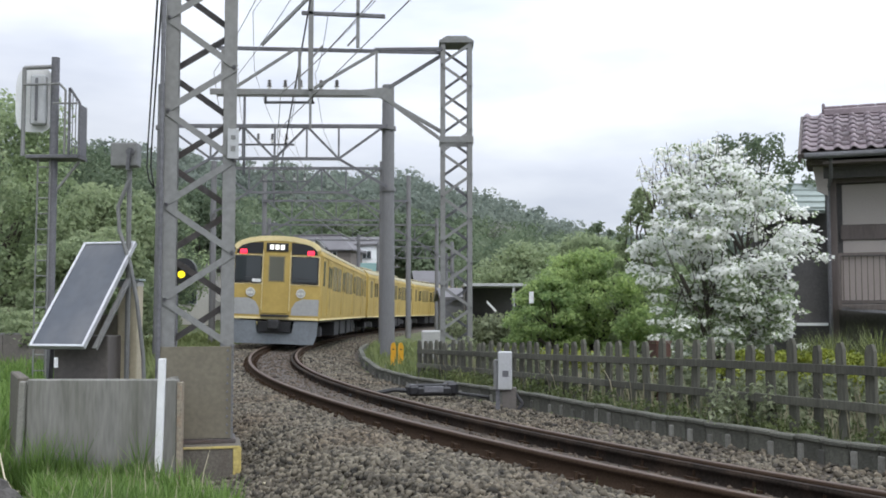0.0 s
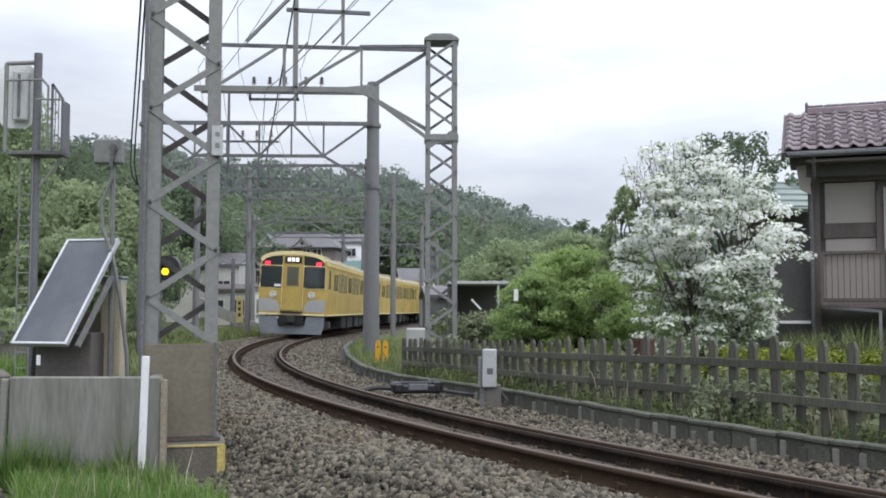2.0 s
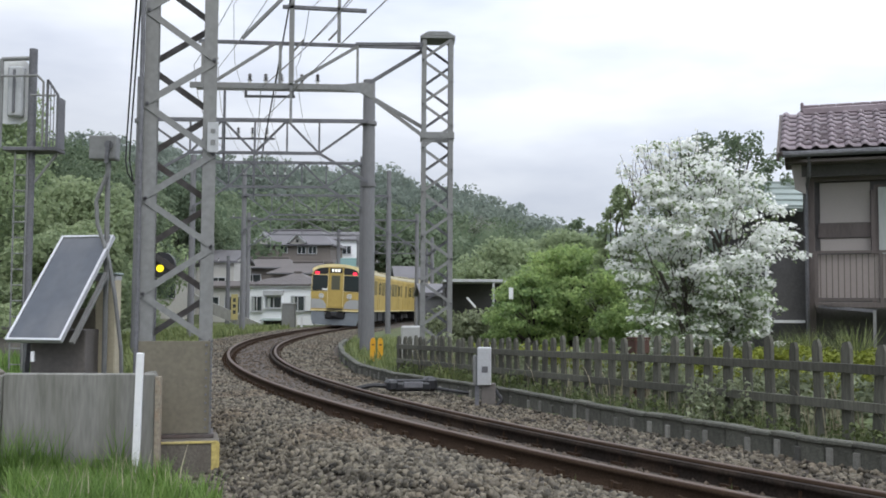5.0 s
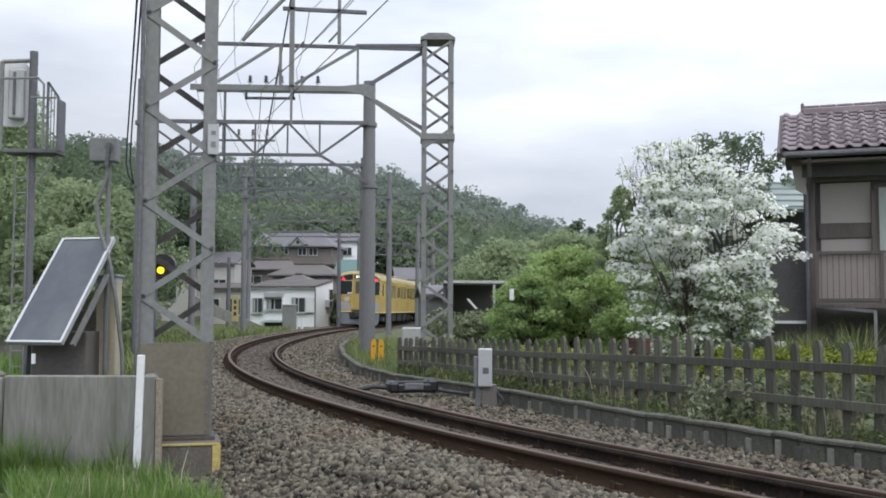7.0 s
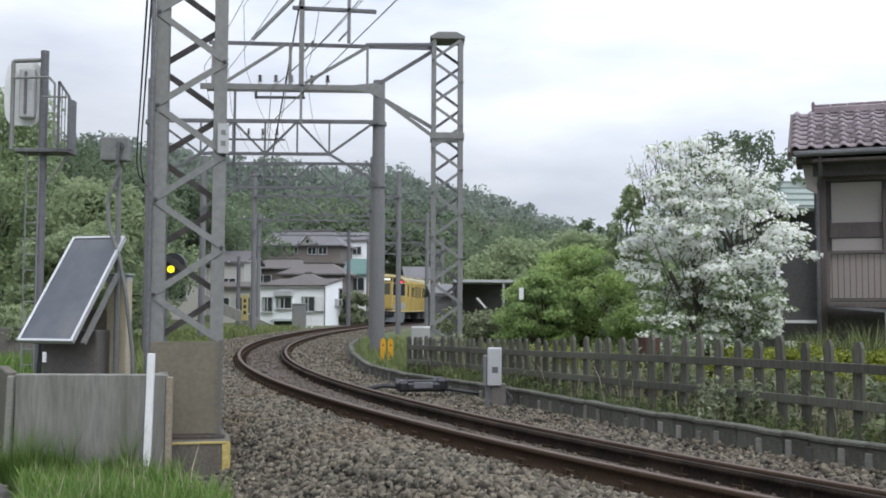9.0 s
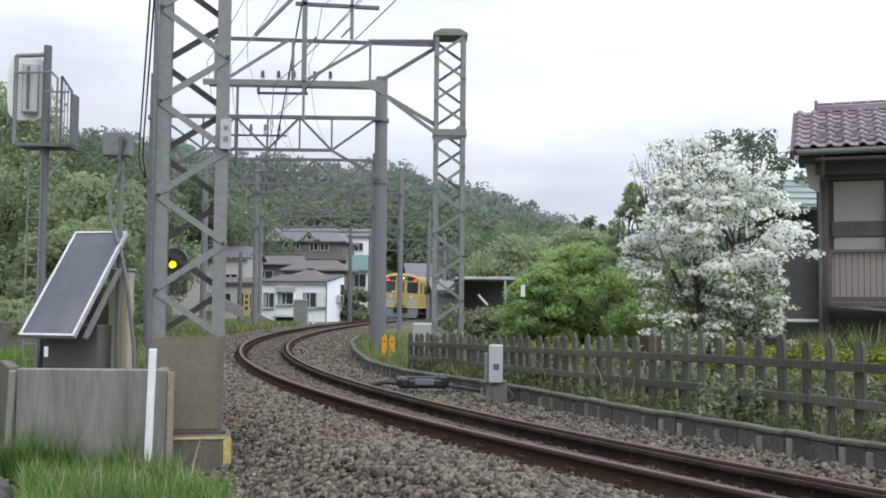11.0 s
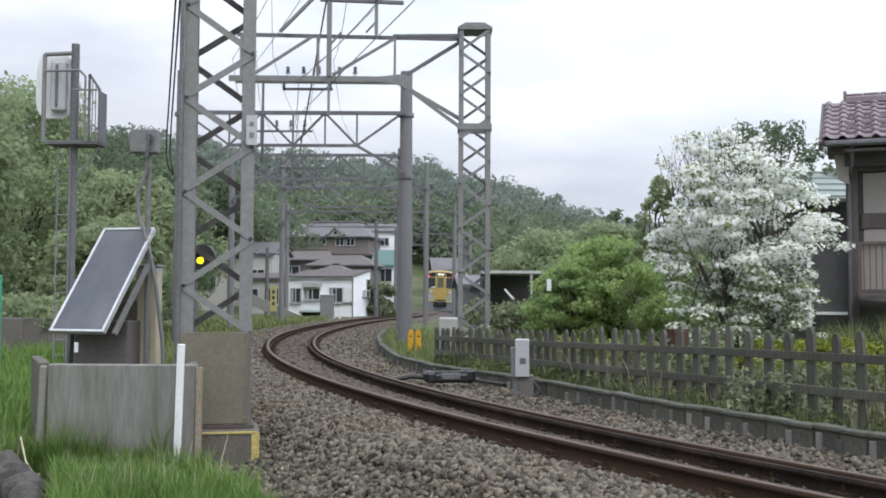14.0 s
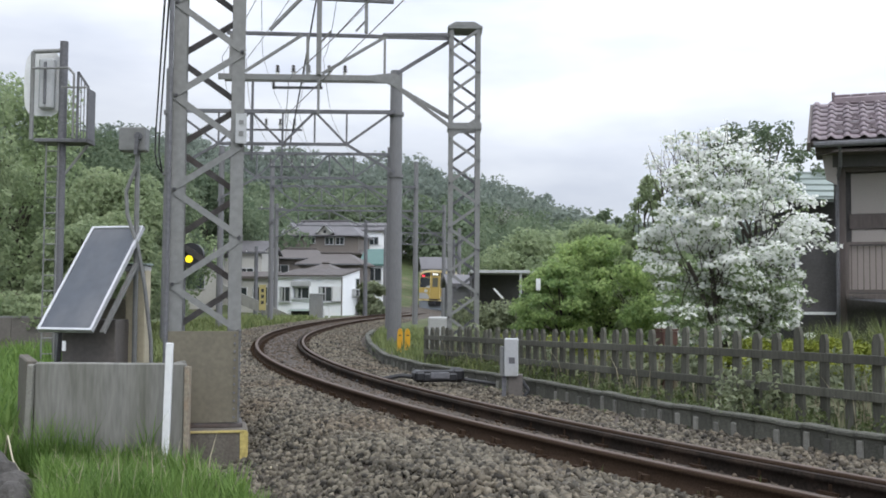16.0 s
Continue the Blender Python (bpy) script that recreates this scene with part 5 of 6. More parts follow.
grass("grass_verge", "green grass on the verge inside the curve", 72, 14000, (-3.2, 3.0), (15, 38), 0.08, 0.28, M_DRYGRASS, lambda x, y, u, s: (u > kerb_offset(s) + 0.08) & (u < 4.4), 0.012)
grass("grass_kerbside", "short green grass between kerb and fence", 73, 16000, (-1.5, 6.5), (4, 20), 0.05, 0.17, M_WEED, lambda x, y, u, s: (u > kerb_offset(s) + 0.1) & (u < kerb_offset(s) + 0.9), 0.007)
grass("grass_bank", "grass on the outer bank of the curve", 74, 30000, (-12, -4.5), (20, 75), 0.12, 0.4, M_DRYGRASS, lambda x, y, u, s: (u < -2.3) & (u > -6.5) & ~((x > -10.6) & (y > 56)), 0.02)
grass("dry_stalks", "pale dry stalks leaning against the picket fence", 77, 5200, (-0.3, 6.5), (6, 19.5), 0.2, 0.62, M_STRAW, lambda x, y, u, s: (u > kerb_offset(s) + 0.45) & (u < kerb_offset(s) + 1.15) & (np.sin(x * 4.1 + y * 1.7) > -0.1), 0.006)
grass("grass_against_panel", "tall uneven tufts growing up the concrete panel", 78, 900, (-3.7, -2.55), (9.0, 9.33), 0.2, 0.62, M_GRASS, lambda x, y, u, s: np.sin(x * 7.3 + 0.6) + 0.6 * np.sin(x * 17) > 0.0, 0.004)
grass("dry_blades", "brown and straw-coloured blades among the long grass", 79, 1300, (-4.2, -1.2), (7.2, 9.3), 0.12, 0.48, M_STRAW, lambda x, y, u, s: (x < -1.85 - 0.9 * (y - 8.3)) & (np.sin(x * 6.1) * np.sin(y * 7.7) > 0.0) & ~((x < -0.385 * y) & (y < 9.0)), 0.004)
grass("grass_tuft", "small green tufts sprouting from the ballast", 75, 2500, (-1.0, 2.5), (5, 12), 0.04, 0.10, M_WEED, lambda x, y, u, s: (np.sin(x * 5.3 + 2) * np.sin(y * 3.7) > 0.93) & (u > -2.2), 0.005)


# ---- buildings ----
def window(parent, x, y, z, w, h, frame_mat=M_ALU, pane=M_GLASS):
    """A window in a wall facing -y."""
    fr = one("window_frame", frame_mat, parent, lambda bm: [box(bm, (x + sx * w / 2, y - 0.02, z), (0.06, 0.1, h + 0.06)) for sx in (-1, 0, 1)] + [box(bm, (x, y - 0.021, z + sz * h / 2), (w, 0.1, 0.06)) for sz in (-1, 1)])
    boxes("pane", pane, fr, (x, y + 0.0, z), (w - 0.02, 0.03, h - 0.02))
    return fr


def gable_roof(bm, w, d, z, rise, over, thick=0.12, axis="x"):
    """A ridge roof of two slabs; the ridge runs along the axis."""
    hw, hd = w / 2 + over, d / 2 + over
    if axis == "x":
        prof = [(-hd, z), (0, z + rise), (hd, z), (hd, z - thick), (0, z + rise - thick), (-hd, z - thick)]
        a = [bm.verts.new((-hw, y, q)) for y, q in prof]
        b = [bm.verts.new((hw, y, q)) for y, q in prof]
    else:
        prof = [(-hw, z), (0, z + rise), (hw, z), (hw, z - thick), (0, z + rise - thick), (-hw, z - thick)]
        a = [bm.verts.new((x, -hd, q)) for x, q in prof]
        b = [bm.verts.new((x, hd, q)) for x, q in prof]
    for i in range(6):
        j = (i + 1) % 6
        bm.faces.new((a[i], a[j], b[j], b[i]))
    for q in (a, b):
        bm.faces.new((q[0], q[1], q[4], q[5]))
        bm.faces.new((q[1], q[2], q[3], q[4]))
    bmesh.ops.recalc_face_normals(bm, faces=bm.faces[:])


def house(label, x, y, base, w, d, h, rise, wall, roof, yaw=0, wins=(), over=0.28, axis="x", pane=M_GLASS):
    t = thing("house", label, "house", pose(x, y, base, 0, 0, yaw), "houses on the slope")
    bm = bmesh.new()
    box(bm, (0, 0, h / 2 - 1.5), (w, d, h + 3.0))
    if axis == "x":
        for sx in (-1, 1):
            vs = [bm.verts.new((sx * w / 2, yy, zz)) for yy, zz in ((-d / 2, h), (d / 2, h), (0, h + rise * 0.9))]
            bm.faces.new(vs)
    else:
        for sy in (-1, 1):
            vs = [bm.verts.new((xx, sy * d / 2, zz)) for xx, zz in ((-w / 2, h), (w / 2, h), (0, h + rise * 0.9))]
            bm.faces.new(vs)
    part("wall", bm, wall, t)
    one("roof", roof, t, lambda bm: gable_roof(bm, w, d, h + 0.1, rise, over, 0.16, axis))
    for wx, wz, ww, wh in wins:
        window(t, wx, -d / 2 - 0.02, wz, ww, wh, M_ALU, pane)
    return t


def build_white_house():
    """The white house beside the line: a single-pitch roof that rises to the back; its right front corner is the origin."""
    t = thing("house", "white rendered house with a single-pitch grey-brown roof beside the line", "house", pose(-6.53, 69.0, -0.30, 0, 0, -15), "houses on the slope")
    W, D, H0, H1 = 4.72, 3.5, 2.80, 3.30
    bm = bmesh.new()
    side = [(0.0, -0.8), (D, -0.8), (D, H1), (0.0, H0)]
    a = [bm.verts.new((-W, y, z)) for y, z in side]
    b = [bm.verts.new((0.0, y, z)) for y, z in side]
    bm.faces.new(a)
    bm.faces.new(b[::-1])
    for k in range(4):
        bm.faces.new((a[k], b[k], b[(k + 1) % 4], a[(k + 1) % 4]))
    bmesh.ops.recalc_face_normals(bm, faces=bm.faces[:])
    part("wall", bm, M_WHITEWALL, t)
    tilt = math.atan2(H1 - H0, D)
    roof = boxes("roof", M_TILEBROWN, t, (-W / 2 - 0.03, D / 2 - 0.06, (H0 + H1) / 2 + 0.07), (W + 0.20, D + 0.40, 0.09), 0.0, "", Matrix.Rotation(tilt, 3, "X"))
    for k in range(12):
        boxes("roof_batten", M_TILEBROWN, roof, (-W + 0.1 + k * 0.41, D / 2 - 0.06, (H0 + H1) / 2 + 0.125), (0.05, D + 0.38, 0.03), 0.0, "", Matrix.Rotation(tilt, 3, "X"))
    boxes("fascia", M_LIGHTGREY, t, (-W / 2, -0.20, H0 - 0.02), (W + 0.16, 0.03, 0.10))
    one("gutter_pipe", M_BROWNWALL, t, lambda bm: rod(bm, (0.0, -0.06, -0.2), (0.0, -0.06, H0), 0.045, None, 8))
    for x0, x1, z0, z1 in ((-4.56, -3.80, 1.08, 2.07), (-3.50, -2.38, 1.30, 2.05), (-1.68, -0.72, 1.11, 2.10)):
        w = window(t, (x0 + x1) / 2, 0.0, (z0 + z1) / 2, x1 - x0, z1 - z0, M_ALU)
        boxes("curtain", M_CURTAIN, w, (x0 + (x1 - x0) * 0.18, -0.025, (z0 + z1) / 2), ((x1 - x0) * 0.2, 0.02, z1 - z0 - 0.1))
        boxes("window_sill", M_ALU, w, ((x0 + x1) / 2, -0.10, z0 - 0.06), (x1 - x0 + 0.12, 0.16, 0.05))
    boxes("shutter_box", M_LIGHTGREY, t, (-2.95, -0.16, 2.30), (1.36, 0.32, 0.36), 0.02, "grey shutter box over the middle window")
    for x in (-3.60, -2.28):
        boxes("bay_side", M_WHITEWALL, t, (x, -0.12, 1.72), (0.07, 0.24, 0.86))
    boxes("shutter_panel", M_WHITE, t, (-0.37, -0.05, 1.62), (0.58, 0.06, 1.0), 0.01)
    boxes("ledge", M_STEEL_DARK, t, (-0.42, -0.08, 1.07), (0.66, 0.12, 0.05))
    boxes("floor_vent", M_UNDER, t, (-3.0, -0.02, 0.25), (1.34, 0.06, 0.40), 0.01, "dark opening under the floor")
    boxes("canopy", M_GREENROOF, t, (-3.0, -0.25, 0.50), (1.5, 0.5, 0.04), 0.0, "", Matrix.Rotation(0.25, 3, "X"))
    ac = boxes("air_conditioner", M_LIGHTGREY, t, (0.16, 2.3, 1.72), (0.30, 0.75, 0.52), 0.02, "pale wall-mounted air conditioner")
    boxes("fan_grille", M_UNDER, ac, (0.315, 2.2, 1.72), (0.012, 0.42, 0.40), 0.0)
    fr = boxes("side_window", M_ALU, t, (0.02, 3.0, 2.35), (0.06, 0.7, 0.8))
    boxes("pane", M_GLASS, fr, (0.052, 3.0, 2.35), (0.012, 0.6, 0.7))


def hip_roof(bm, w, d, z, rise, ridge, over=0.35, thick=0.14):
    """Four slopes up to a ridge of the given length."""
    hw, hd = w / 2 + over, d / 2 + over
    low = [bm.verts.new(q) for q in ((-hw, -hd, z), (hw, -hd, z), (hw, hd, z), (-hw, hd, z))]
    base = [bm.verts.new(q) for q in ((-hw, -hd, z - thick), (hw, -hd, z - thick), (hw, hd, z - thick), (-hw, hd, z - thick))]
    r0, r1 = bm.verts.new((-ridge / 2, 0, z + rise)), bm.verts.new((ridge / 2, 0, z + rise))
    bm.faces.new((low[0], low[1], r1, r0))
    bm.faces.new((low[1], low[2], r1))
    bm.faces.new((low[2], low[3], r0, r1))
    bm.faces.new((low[3], low[0], r0))
    bm.faces.new(base[::-1])
    for k in range(4):
        bm.faces.new((base[k], base[(k + 1) % 4], low[(k + 1) % 4], low[k]))
    bmesh.ops.recalc_face_normals(bm, faces=bm.faces[:])


def build_hip_house(label, x, y, base, w, d, h, rise, ridge, wall, roof_mat, yaw, wins=(), skirt=None, gables=()):
    t = thing("house", label, "house", pose(x, y, base, 0, 0, yaw), "houses on the slope")
    boxes("wall", wall, t, (0, 0, h / 2 - 1.5), (w, d, h + 3.0))
    roof = one("roof", roof_mat, t, lambda bm: hip_roof(bm, w, d, h + 0.05, rise, ridge))
    boxes("ridge_cap", roof_mat, roof, (0, 0, h + rise + 0.08), (ridge + 0.3, 0.30, 0.18), 0.05)
    boxes("gutter", M_STEEL_DARK, t, (0, -d / 2 - 0.38, h - 0.03), (w + 0.7, 0.10, 0.10), 0.02)
    if skirt:
        one("skirt_roof", M_TILEBROWN, t, lambda bm: hip_roof(bm, w, d + 0.6, skirt - 0.55, 0.75, w * 0.9, 0.45))
    for gx, gw, gh in gables:
        g = one("gable", roof_mat, t, lambda bm: prism(bm, [(gx - gw / 2 - 0.15, h + 0.22), (gx, h + 0.34 + gh), (gx + gw / 2 + 0.15, h + 0.22), (gx + gw / 2 - 0.12, h + 0.20), (gx, h + 0.16 + gh), (gx - gw / 2 + 0.12, h + 0.20)], -d / 2 - 0.45, 0.0))
        one("gable_trim", M_LIGHTGREY, g, lambda bm: prism(bm, [(gx - gw / 2 - 0.10, h + 0.20), (gx, h + 0.30 + gh), (gx + gw / 2 + 0.10, h + 0.20), (gx + gw / 2 - 0.14, h + 0.20), (gx, h + 0.14 + gh), (gx - gw / 2 + 0.14, h + 0.20)], -d / 2 - 0.50, -d / 2 - 0.455))
        one("gable_wall", M_BEIGEWALL, g, lambda bm: prism(bm, [(gx - gw / 2 + 0.1, h + 0.1), (gx, h + 0.12 + gh), (gx + gw / 2 - 0.1, h + 0.1)], -d / 2 - 0.25, -d / 2 + 0.8))
        boxes("gable_vent", M_UNDER, g, (gx, -d / 2 - 0.26, h + 0.38), (0.26, 0.03, 0.30))
    for wx, wz, ww, wh in wins:
        window(t, wx, -d / 2 - 0.02, wz, ww, wh, M_ALU)
    return t


def build_far_houses():
    build_white_house()
    build_hip_house("large brown house with a grey tiled roof and two gables", -11.3, 100.5, 2.0, 7.9, 5.4, 5.0, 1.55, 4.6, M_BROWNWALL, M_TILEGREY, -8,
                    ((-2.4, 4.55, 0.9, 0.6), (-0.6, 4.55, 0.7, 0.6), (1.15, 4.5, 0.8, 0.7), (2.2, 4.5, 0.8, 0.7), (-2.2, 2.0, 1.3, 1.0), (1.6, 2.0, 1.3, 1.0)), skirt=3.85, gables=((-2.55, 1.9, 0.95), (0.75, 1.7, 0.8)))
    build_hip_house("low house with a brown hipped roof behind the white house", -8.55, 84.5, 0.6, 4.9, 4.6, 3.15, 0.95, 2.3, M_BROWNWALL, M_TILEBROWN, -8,
                    ((-1.5, 2.2, 1.2, 0.9), (1.6, 2.3, 0.9, 0.8)))
    build_hip_house("brown house with a small hipped roof squeezed behind the white wall", -8.6, 77.5, 0.0, 2.3, 3.0, 3.0, 0.62, 0.3, M_BROWNWALL, M_TILEBROWN, -10, ((0.0, 2.2, 0.9, 0.8),))
    build_hip_house("dark walled house between the tiled roofs", -12.2, 90.0, 0.8, 5.0, 4.6, 3.6, 0.9, 2.6, M_BROWNWALL, M_TILEBROWN, -6, ((-1.2, 2.6, 1.4, 0.9), (1.2, 2.6, 1.0, 0.9)))
    house("pale house with dark eaves on the slope", -16.3, 82.0, 0.8, 5.6, 5.0, 3.7, 1.0, M_BEIGEWALL, M_TILEGREY, -6, ((-1.0, 2.4, 1.6, 1.0), (1.6, 2.0, 1.1, 1.0)))
    house("low beige house with a brown lean roof beside the stair", -13.4, 75.0, -0.3, 3.3, 3.0, 2.75, 0.4, M_BEIGEWALL, M_TILEBROWN, -8, ((-0.7, 1.5, 1.0, 1.1), (0.8, 1.5, 1.1, 1.2)), 0.25)
    house("grey house behind the near mast", -19.4, 78.0, -0.2, 5.5, 5.0, 3.8, 1.1, M_BEIGEWALL, M_TILEGREY, 4, ((-1.0, 2.4, 1.4, 1.1), (1.3, 2.4, 1.1, 1.1)))
    house("white house with a grey roof high on the slope", -7.3, 106.0, 5.4, 3.9, 4.0, 2.5, 0.9, M_WHITEWALL, M_TILEGREY, -4, ((-0.7, 1.5, 0.9, 0.8), (0.8, 1.5, 0.9, 0.8)))
    house("house with a teal sheet roof between the poles", -5.2, 90.0, 1.3, 2.2, 4.0, 2.6, 1.4, M_WHITEWALL, M_TEALROOF, -10, ((0.0, 1.8, 1.2, 1.1),))
    house("low house beside the far track", 2.6, 112.0, 0.5, 9.0, 6.0, 3.6, 1.4, M_BEIGEWALL, M_TILEGREY, 5, ((-2.0, 2.0, 1.4, 1.1), (1.5, 2.0, 1.4, 1.1)))
    house("low grey roofed house below the trees", 9.5, 78.0, -1.5, 9.0, 6.0, 3.6, 1.3, M_BEIGEWALL, M_TILEGREY, 0, ((-1.0, 2.0, 1.4, 1.1),))
    house("low grey building beside the track beyond the lattice mast", 2.15, 52.0, -0.4, 3.4, 5.0, 2.1, 0.5, mat("grey_board_wall", (0.13, 0.13, 0.135), 0.85, 0, 0.15, 0.8, 12, 0.1), M_TILEGREY, 3, ((0.2, 1.6, 1.0, 0.8),), 0.2)
    # open shed with a flat roof
    t = thing("open_shed", "dark open shed with a flat pale roof edge", "shed", pose(2.3, 38.0, -0.4))
    boxes("roof", M_LIGHTGREY, t, (0, 0, 2.45), (2.3, 3.0, 0.10), 0.01)
    boxes("back_wall", M_DARKWALL, t, (0, 1.4, 1.2), (2.2, 0.1, 2.4))
    boxes("side_wall", M_DARKWALL, t, (-1.05, 0.2, 1.2), (0.08, 2.4, 2.4))
    for x in (-0.95, 0.65, 1.08):
        boxes("post", M_LIGHTGREY, t, (x, -1.4, 1.2), (0.08, 0.08, 2.4))
    bars("plank", M_WHITE, t, (-0.30, -1.2, 1.85), (0.02, -1.2, 1.5), 0.07, 0.04)
    # stair rail and sign of the crossing
    t = thing("stair_parapet", "pale sloping concrete parapet beyond the track", "parapet", pose(-10.2, 58.0, -0.2))
    bm = bmesh.new()
    prism(bm, [(-2.2, 2.0), (-2.2, 1.3), (1.8, -0.3), (1.8, 0.25)], -0.15, 0.15)
    part("parapet", bm, M_CONCRETE, t)
    t = thing("sign_board", "narrow upright yellow sign board beside the line", "sign", pose(-8.98, 52.0, -0.2))
    boxes("board", mat("yellow_sign", (0.38, 0.32, 0.13), 0.6, 0, 0.1, 3, 20, 0.02), t, (0, 0, 1.25), (0.34, 0.05, 1.3), 0.01)
    boxes("post", M_STEEL_DARK, t, (0, 0.05, 0.3), (0.06, 0.06, 1.2))
    for k in range(3):
        boxes("dark_bar", M_UNDER, t, (0, -0.028, 1.6 - 0.3 * k), (0.14, 0.006, 0.18))
    t = thing("equipment_cabinet", "grey trackside cabinet beside the white house", "cabinet", pose(-7.49, 62.5, -0.2))
    boxes("body", M_STEEL, t, (0, 0, 0.68), (0.8, 0.6, 1.56), 0.03)
    boxes("roof", M_LIGHTGREY, t, (0, 0, 1.49), (0.9, 0.7, 0.06), 0.01)
    for x in (-6.8, -6.45):
        tpost = thing("white_post", "small white marker post beside the far track", "post", pose(x - 0.3, 63.0, -0.2), "white posts")
        boxes("post", M_WHITE, tpost, (0, 0, 0.3), (0.13, 0.08, 0.75), 0.01)
    # utility poles
    for x, y, h in ((-4.75, 66.0, 6.4), (-9.9, 60.0, 7.0), (-3.1, 73.0, 5.0), (1.3, 88.0, 6.5), (-11.3, 63.0, 4.5)):
        tp = thing("utility_pole", "slim concrete utility pole with cross arms", "pole", pose(x, y, -0.3), "utility poles")
        rods("pole", M_STEEL_DARK, tp, (0, 0, -0.3), (0, 0, h), 0.15, 0.11, 12)
        bars("cross_arm", M_STEEL_DARK, tp, (-0.8, 0, h - 0.4), (0.8, 0, h - 0.4), 0.09)
        for k in (-0.6, 0.0, 0.6):
            insulator(tp, k, 0, h - 0.36, 0.2)


build_far_houses()


def build_near_house():
    """The timber house with a tiled roof, glimpsed beyond the fence."""
    t = thing("timber_house", "old timber house with purple-brown tiled roof and a balcony", "house", pose(7.06, 18.0, 0, 0, 0, -22))
    # front wall plane at y = 0; corner post at x = 0
    boxes("wall", M_DARKWALL, t, (4.0, 0.3, 1.3), (8.0, 0.14, 4.8))
    boxes("eave_wall", M_DARKWALL, t, (4.0, 0.40, 3.98), (7.9, 0.12, 0.74))
    boxes("soffit", M_TIMBER, t, (4.0, -0.12, 3.68), (8.1, 0.9, 0.05))
    boxes("side_wall", M_DARKWALL, t, (0.03, 1.2, 1.2), (0.14, 1.8, 4.6))
    boxes("corner_post", M_TIMBER, t, (0.08, 0.16, 1.4), (0.16, 0.18, 4.9), 0.01)
    boxes("eave_beam", M_DARKWALL, t, (4.0, 0.0, 3.58), (8.1, 0.24, 0.26))
    boxes("head_beam", M_TIMBER, t, (4.0, 0.16, 3.42), (8.0, 0.16, 0.07))
    up = boxes("upper_plaster", M_PLASTER, t, (0.67, 0.215, 3.0), (0.84, 0.03, 0.72))
    boxes("mid_board", M_TIMBER, t, (0.67, 0.20, 2.50), (0.90, 0.06, 0.26))
    boxes("lower_plaster", M_PLASTER, t, (0.67, 0.215, 2.24), (0.84, 0.03, 0.24))
    w = boxes("sliding_window", M_TIMBER, t, (1.95, 0.19, 2.35), (1.6, 0.08, 1.90))
    boxes("curtain", M_CURTAIN, w, (1.95, 0.145, 2.4), (1.46, 0.02, 1.7))
    boxes("door_post", M_TIMBER, t, (1.13, 0.15, 2.2), (0.07, 0.14, 2.0))
    # balcony
    b = boxes("balcony_floor", M_TIMBER, t, (4.1, -0.35, 1.16), (7.9, 0.95, 0.10), 0.01)
    boxes("balcony_rail", M_TIMBER, b, (4.1, -0.80, 2.06), (7.8, 0.05, 0.045))
    boxes("balcony_rail", M_TIMBER, b, (4.1, -0.80, 1.25), (7.8, 0.04, 0.04))
    boxes("balcony_screen", M_SCREEN, b, (4.1, -0.74, 1.65), (7.8, 0.015, 0.74))
    for k in range(26):
        boxes("baluster", M_TIMBER, b, (0.24 + 0.095 * k, -0.80, 1.65), (0.016, 0.016, 0.78))
    for x in (0.18, 1.2, 2.2):
        boxes("balcony_post", M_TIMBER, b, (x, -0.80, 1.62), (0.05, 0.06, 0.92))
    bars("brace", M_STEEL_DARK, b, (0.2, -0.8, 1.14), (1.08, -0.8, 1.06), 0.05)
    boxes("prop", M_STEEL, b, (1.08, -0.8, 0.55), (0.05, 0.05, 1.05))
    # lower part beside the corner: a dark shutter and a white window frame
    boxes("shutter", M_DARKWALL, t, (-0.34, 0.35, 1.5), (0.62, 0.08, 1.25))
    boxes("white_jamb", M_WHITE, t, (-0.68, 0.28, 1.42), (0.07, 0.08, 1.15))
    boxes("white_jamb", M_WHITE, t, (-0.92, 0.28, 1.3), (0.05, 0.08, 0.95))
    boxes("white_sill", M_WHITE, t, (-0.36, 0.26, 0.86), (0.66, 0.1, 0.05))
    boxes("rear_wall", M_DARKWALL, t, (-0.9, 1.6, 0.6), (1.9, 0.1, 3.2))
    # eaves, gutter, downpipe
    one("gutter", M_STEEL_DARK, t, lambda bm: rod(bm, (-0.35, -0.62, 3.80), (8.2, -0.62, 3.80), 0.06, None, 10))
    bm = bmesh.new()
    pipe(bm, [(0.08, -0.60, 3.74), (0.08, -0.35, 3.45), (0.02, 0.02, 3.25), (0.02, 0.02, -0.4)], 0.032)
    part("downpipe", bm, M_STEEL_DARK, t)
    bm = bmesh.new()
    prism(bm, [(-0.16, 3.24), (0.02, 3.14), (0.02, 3.75), (-0.24, 3.75)], -0.1, 0.0)
    part("barge_panel", bm, M_PLASTER, t)
    boxes("eave_end", M_TIMBER, t, (-0.12, 0.1, 3.78), (0.42, 0.9, 0.22))
    # roof slope: from the eave up and back
    rise, run, x0 = 0.98, 1.9, -0.40
    roof = one("roof", M_TIMBER, t, lambda bm: box(bm, (3.95, 0.3, 4.28), (8.7, math.hypot(rise, run), 0.08), 0, Matrix.Rotation(math.atan2(rise, run), 3, "X")))
    one("back_slope", M_TILE, t, lambda bm: box(bm, (4.15, 1.5, 4.45), (8.2, 0.9, 0.08), 0, Matrix.Rotation(-0.9, 3, "X")))
    # one pan tile: a wave in section
    bm = bmesh.new()
    wv, pts = 0.265, []
    for k in range(9):
        f = k / 8
        pts.append((f * wv, 0.048 * math.sin(math.pi * min(1.0, f / 0.5)) - (0.008 if f > 0.5 else 0.0)))
    rows = []
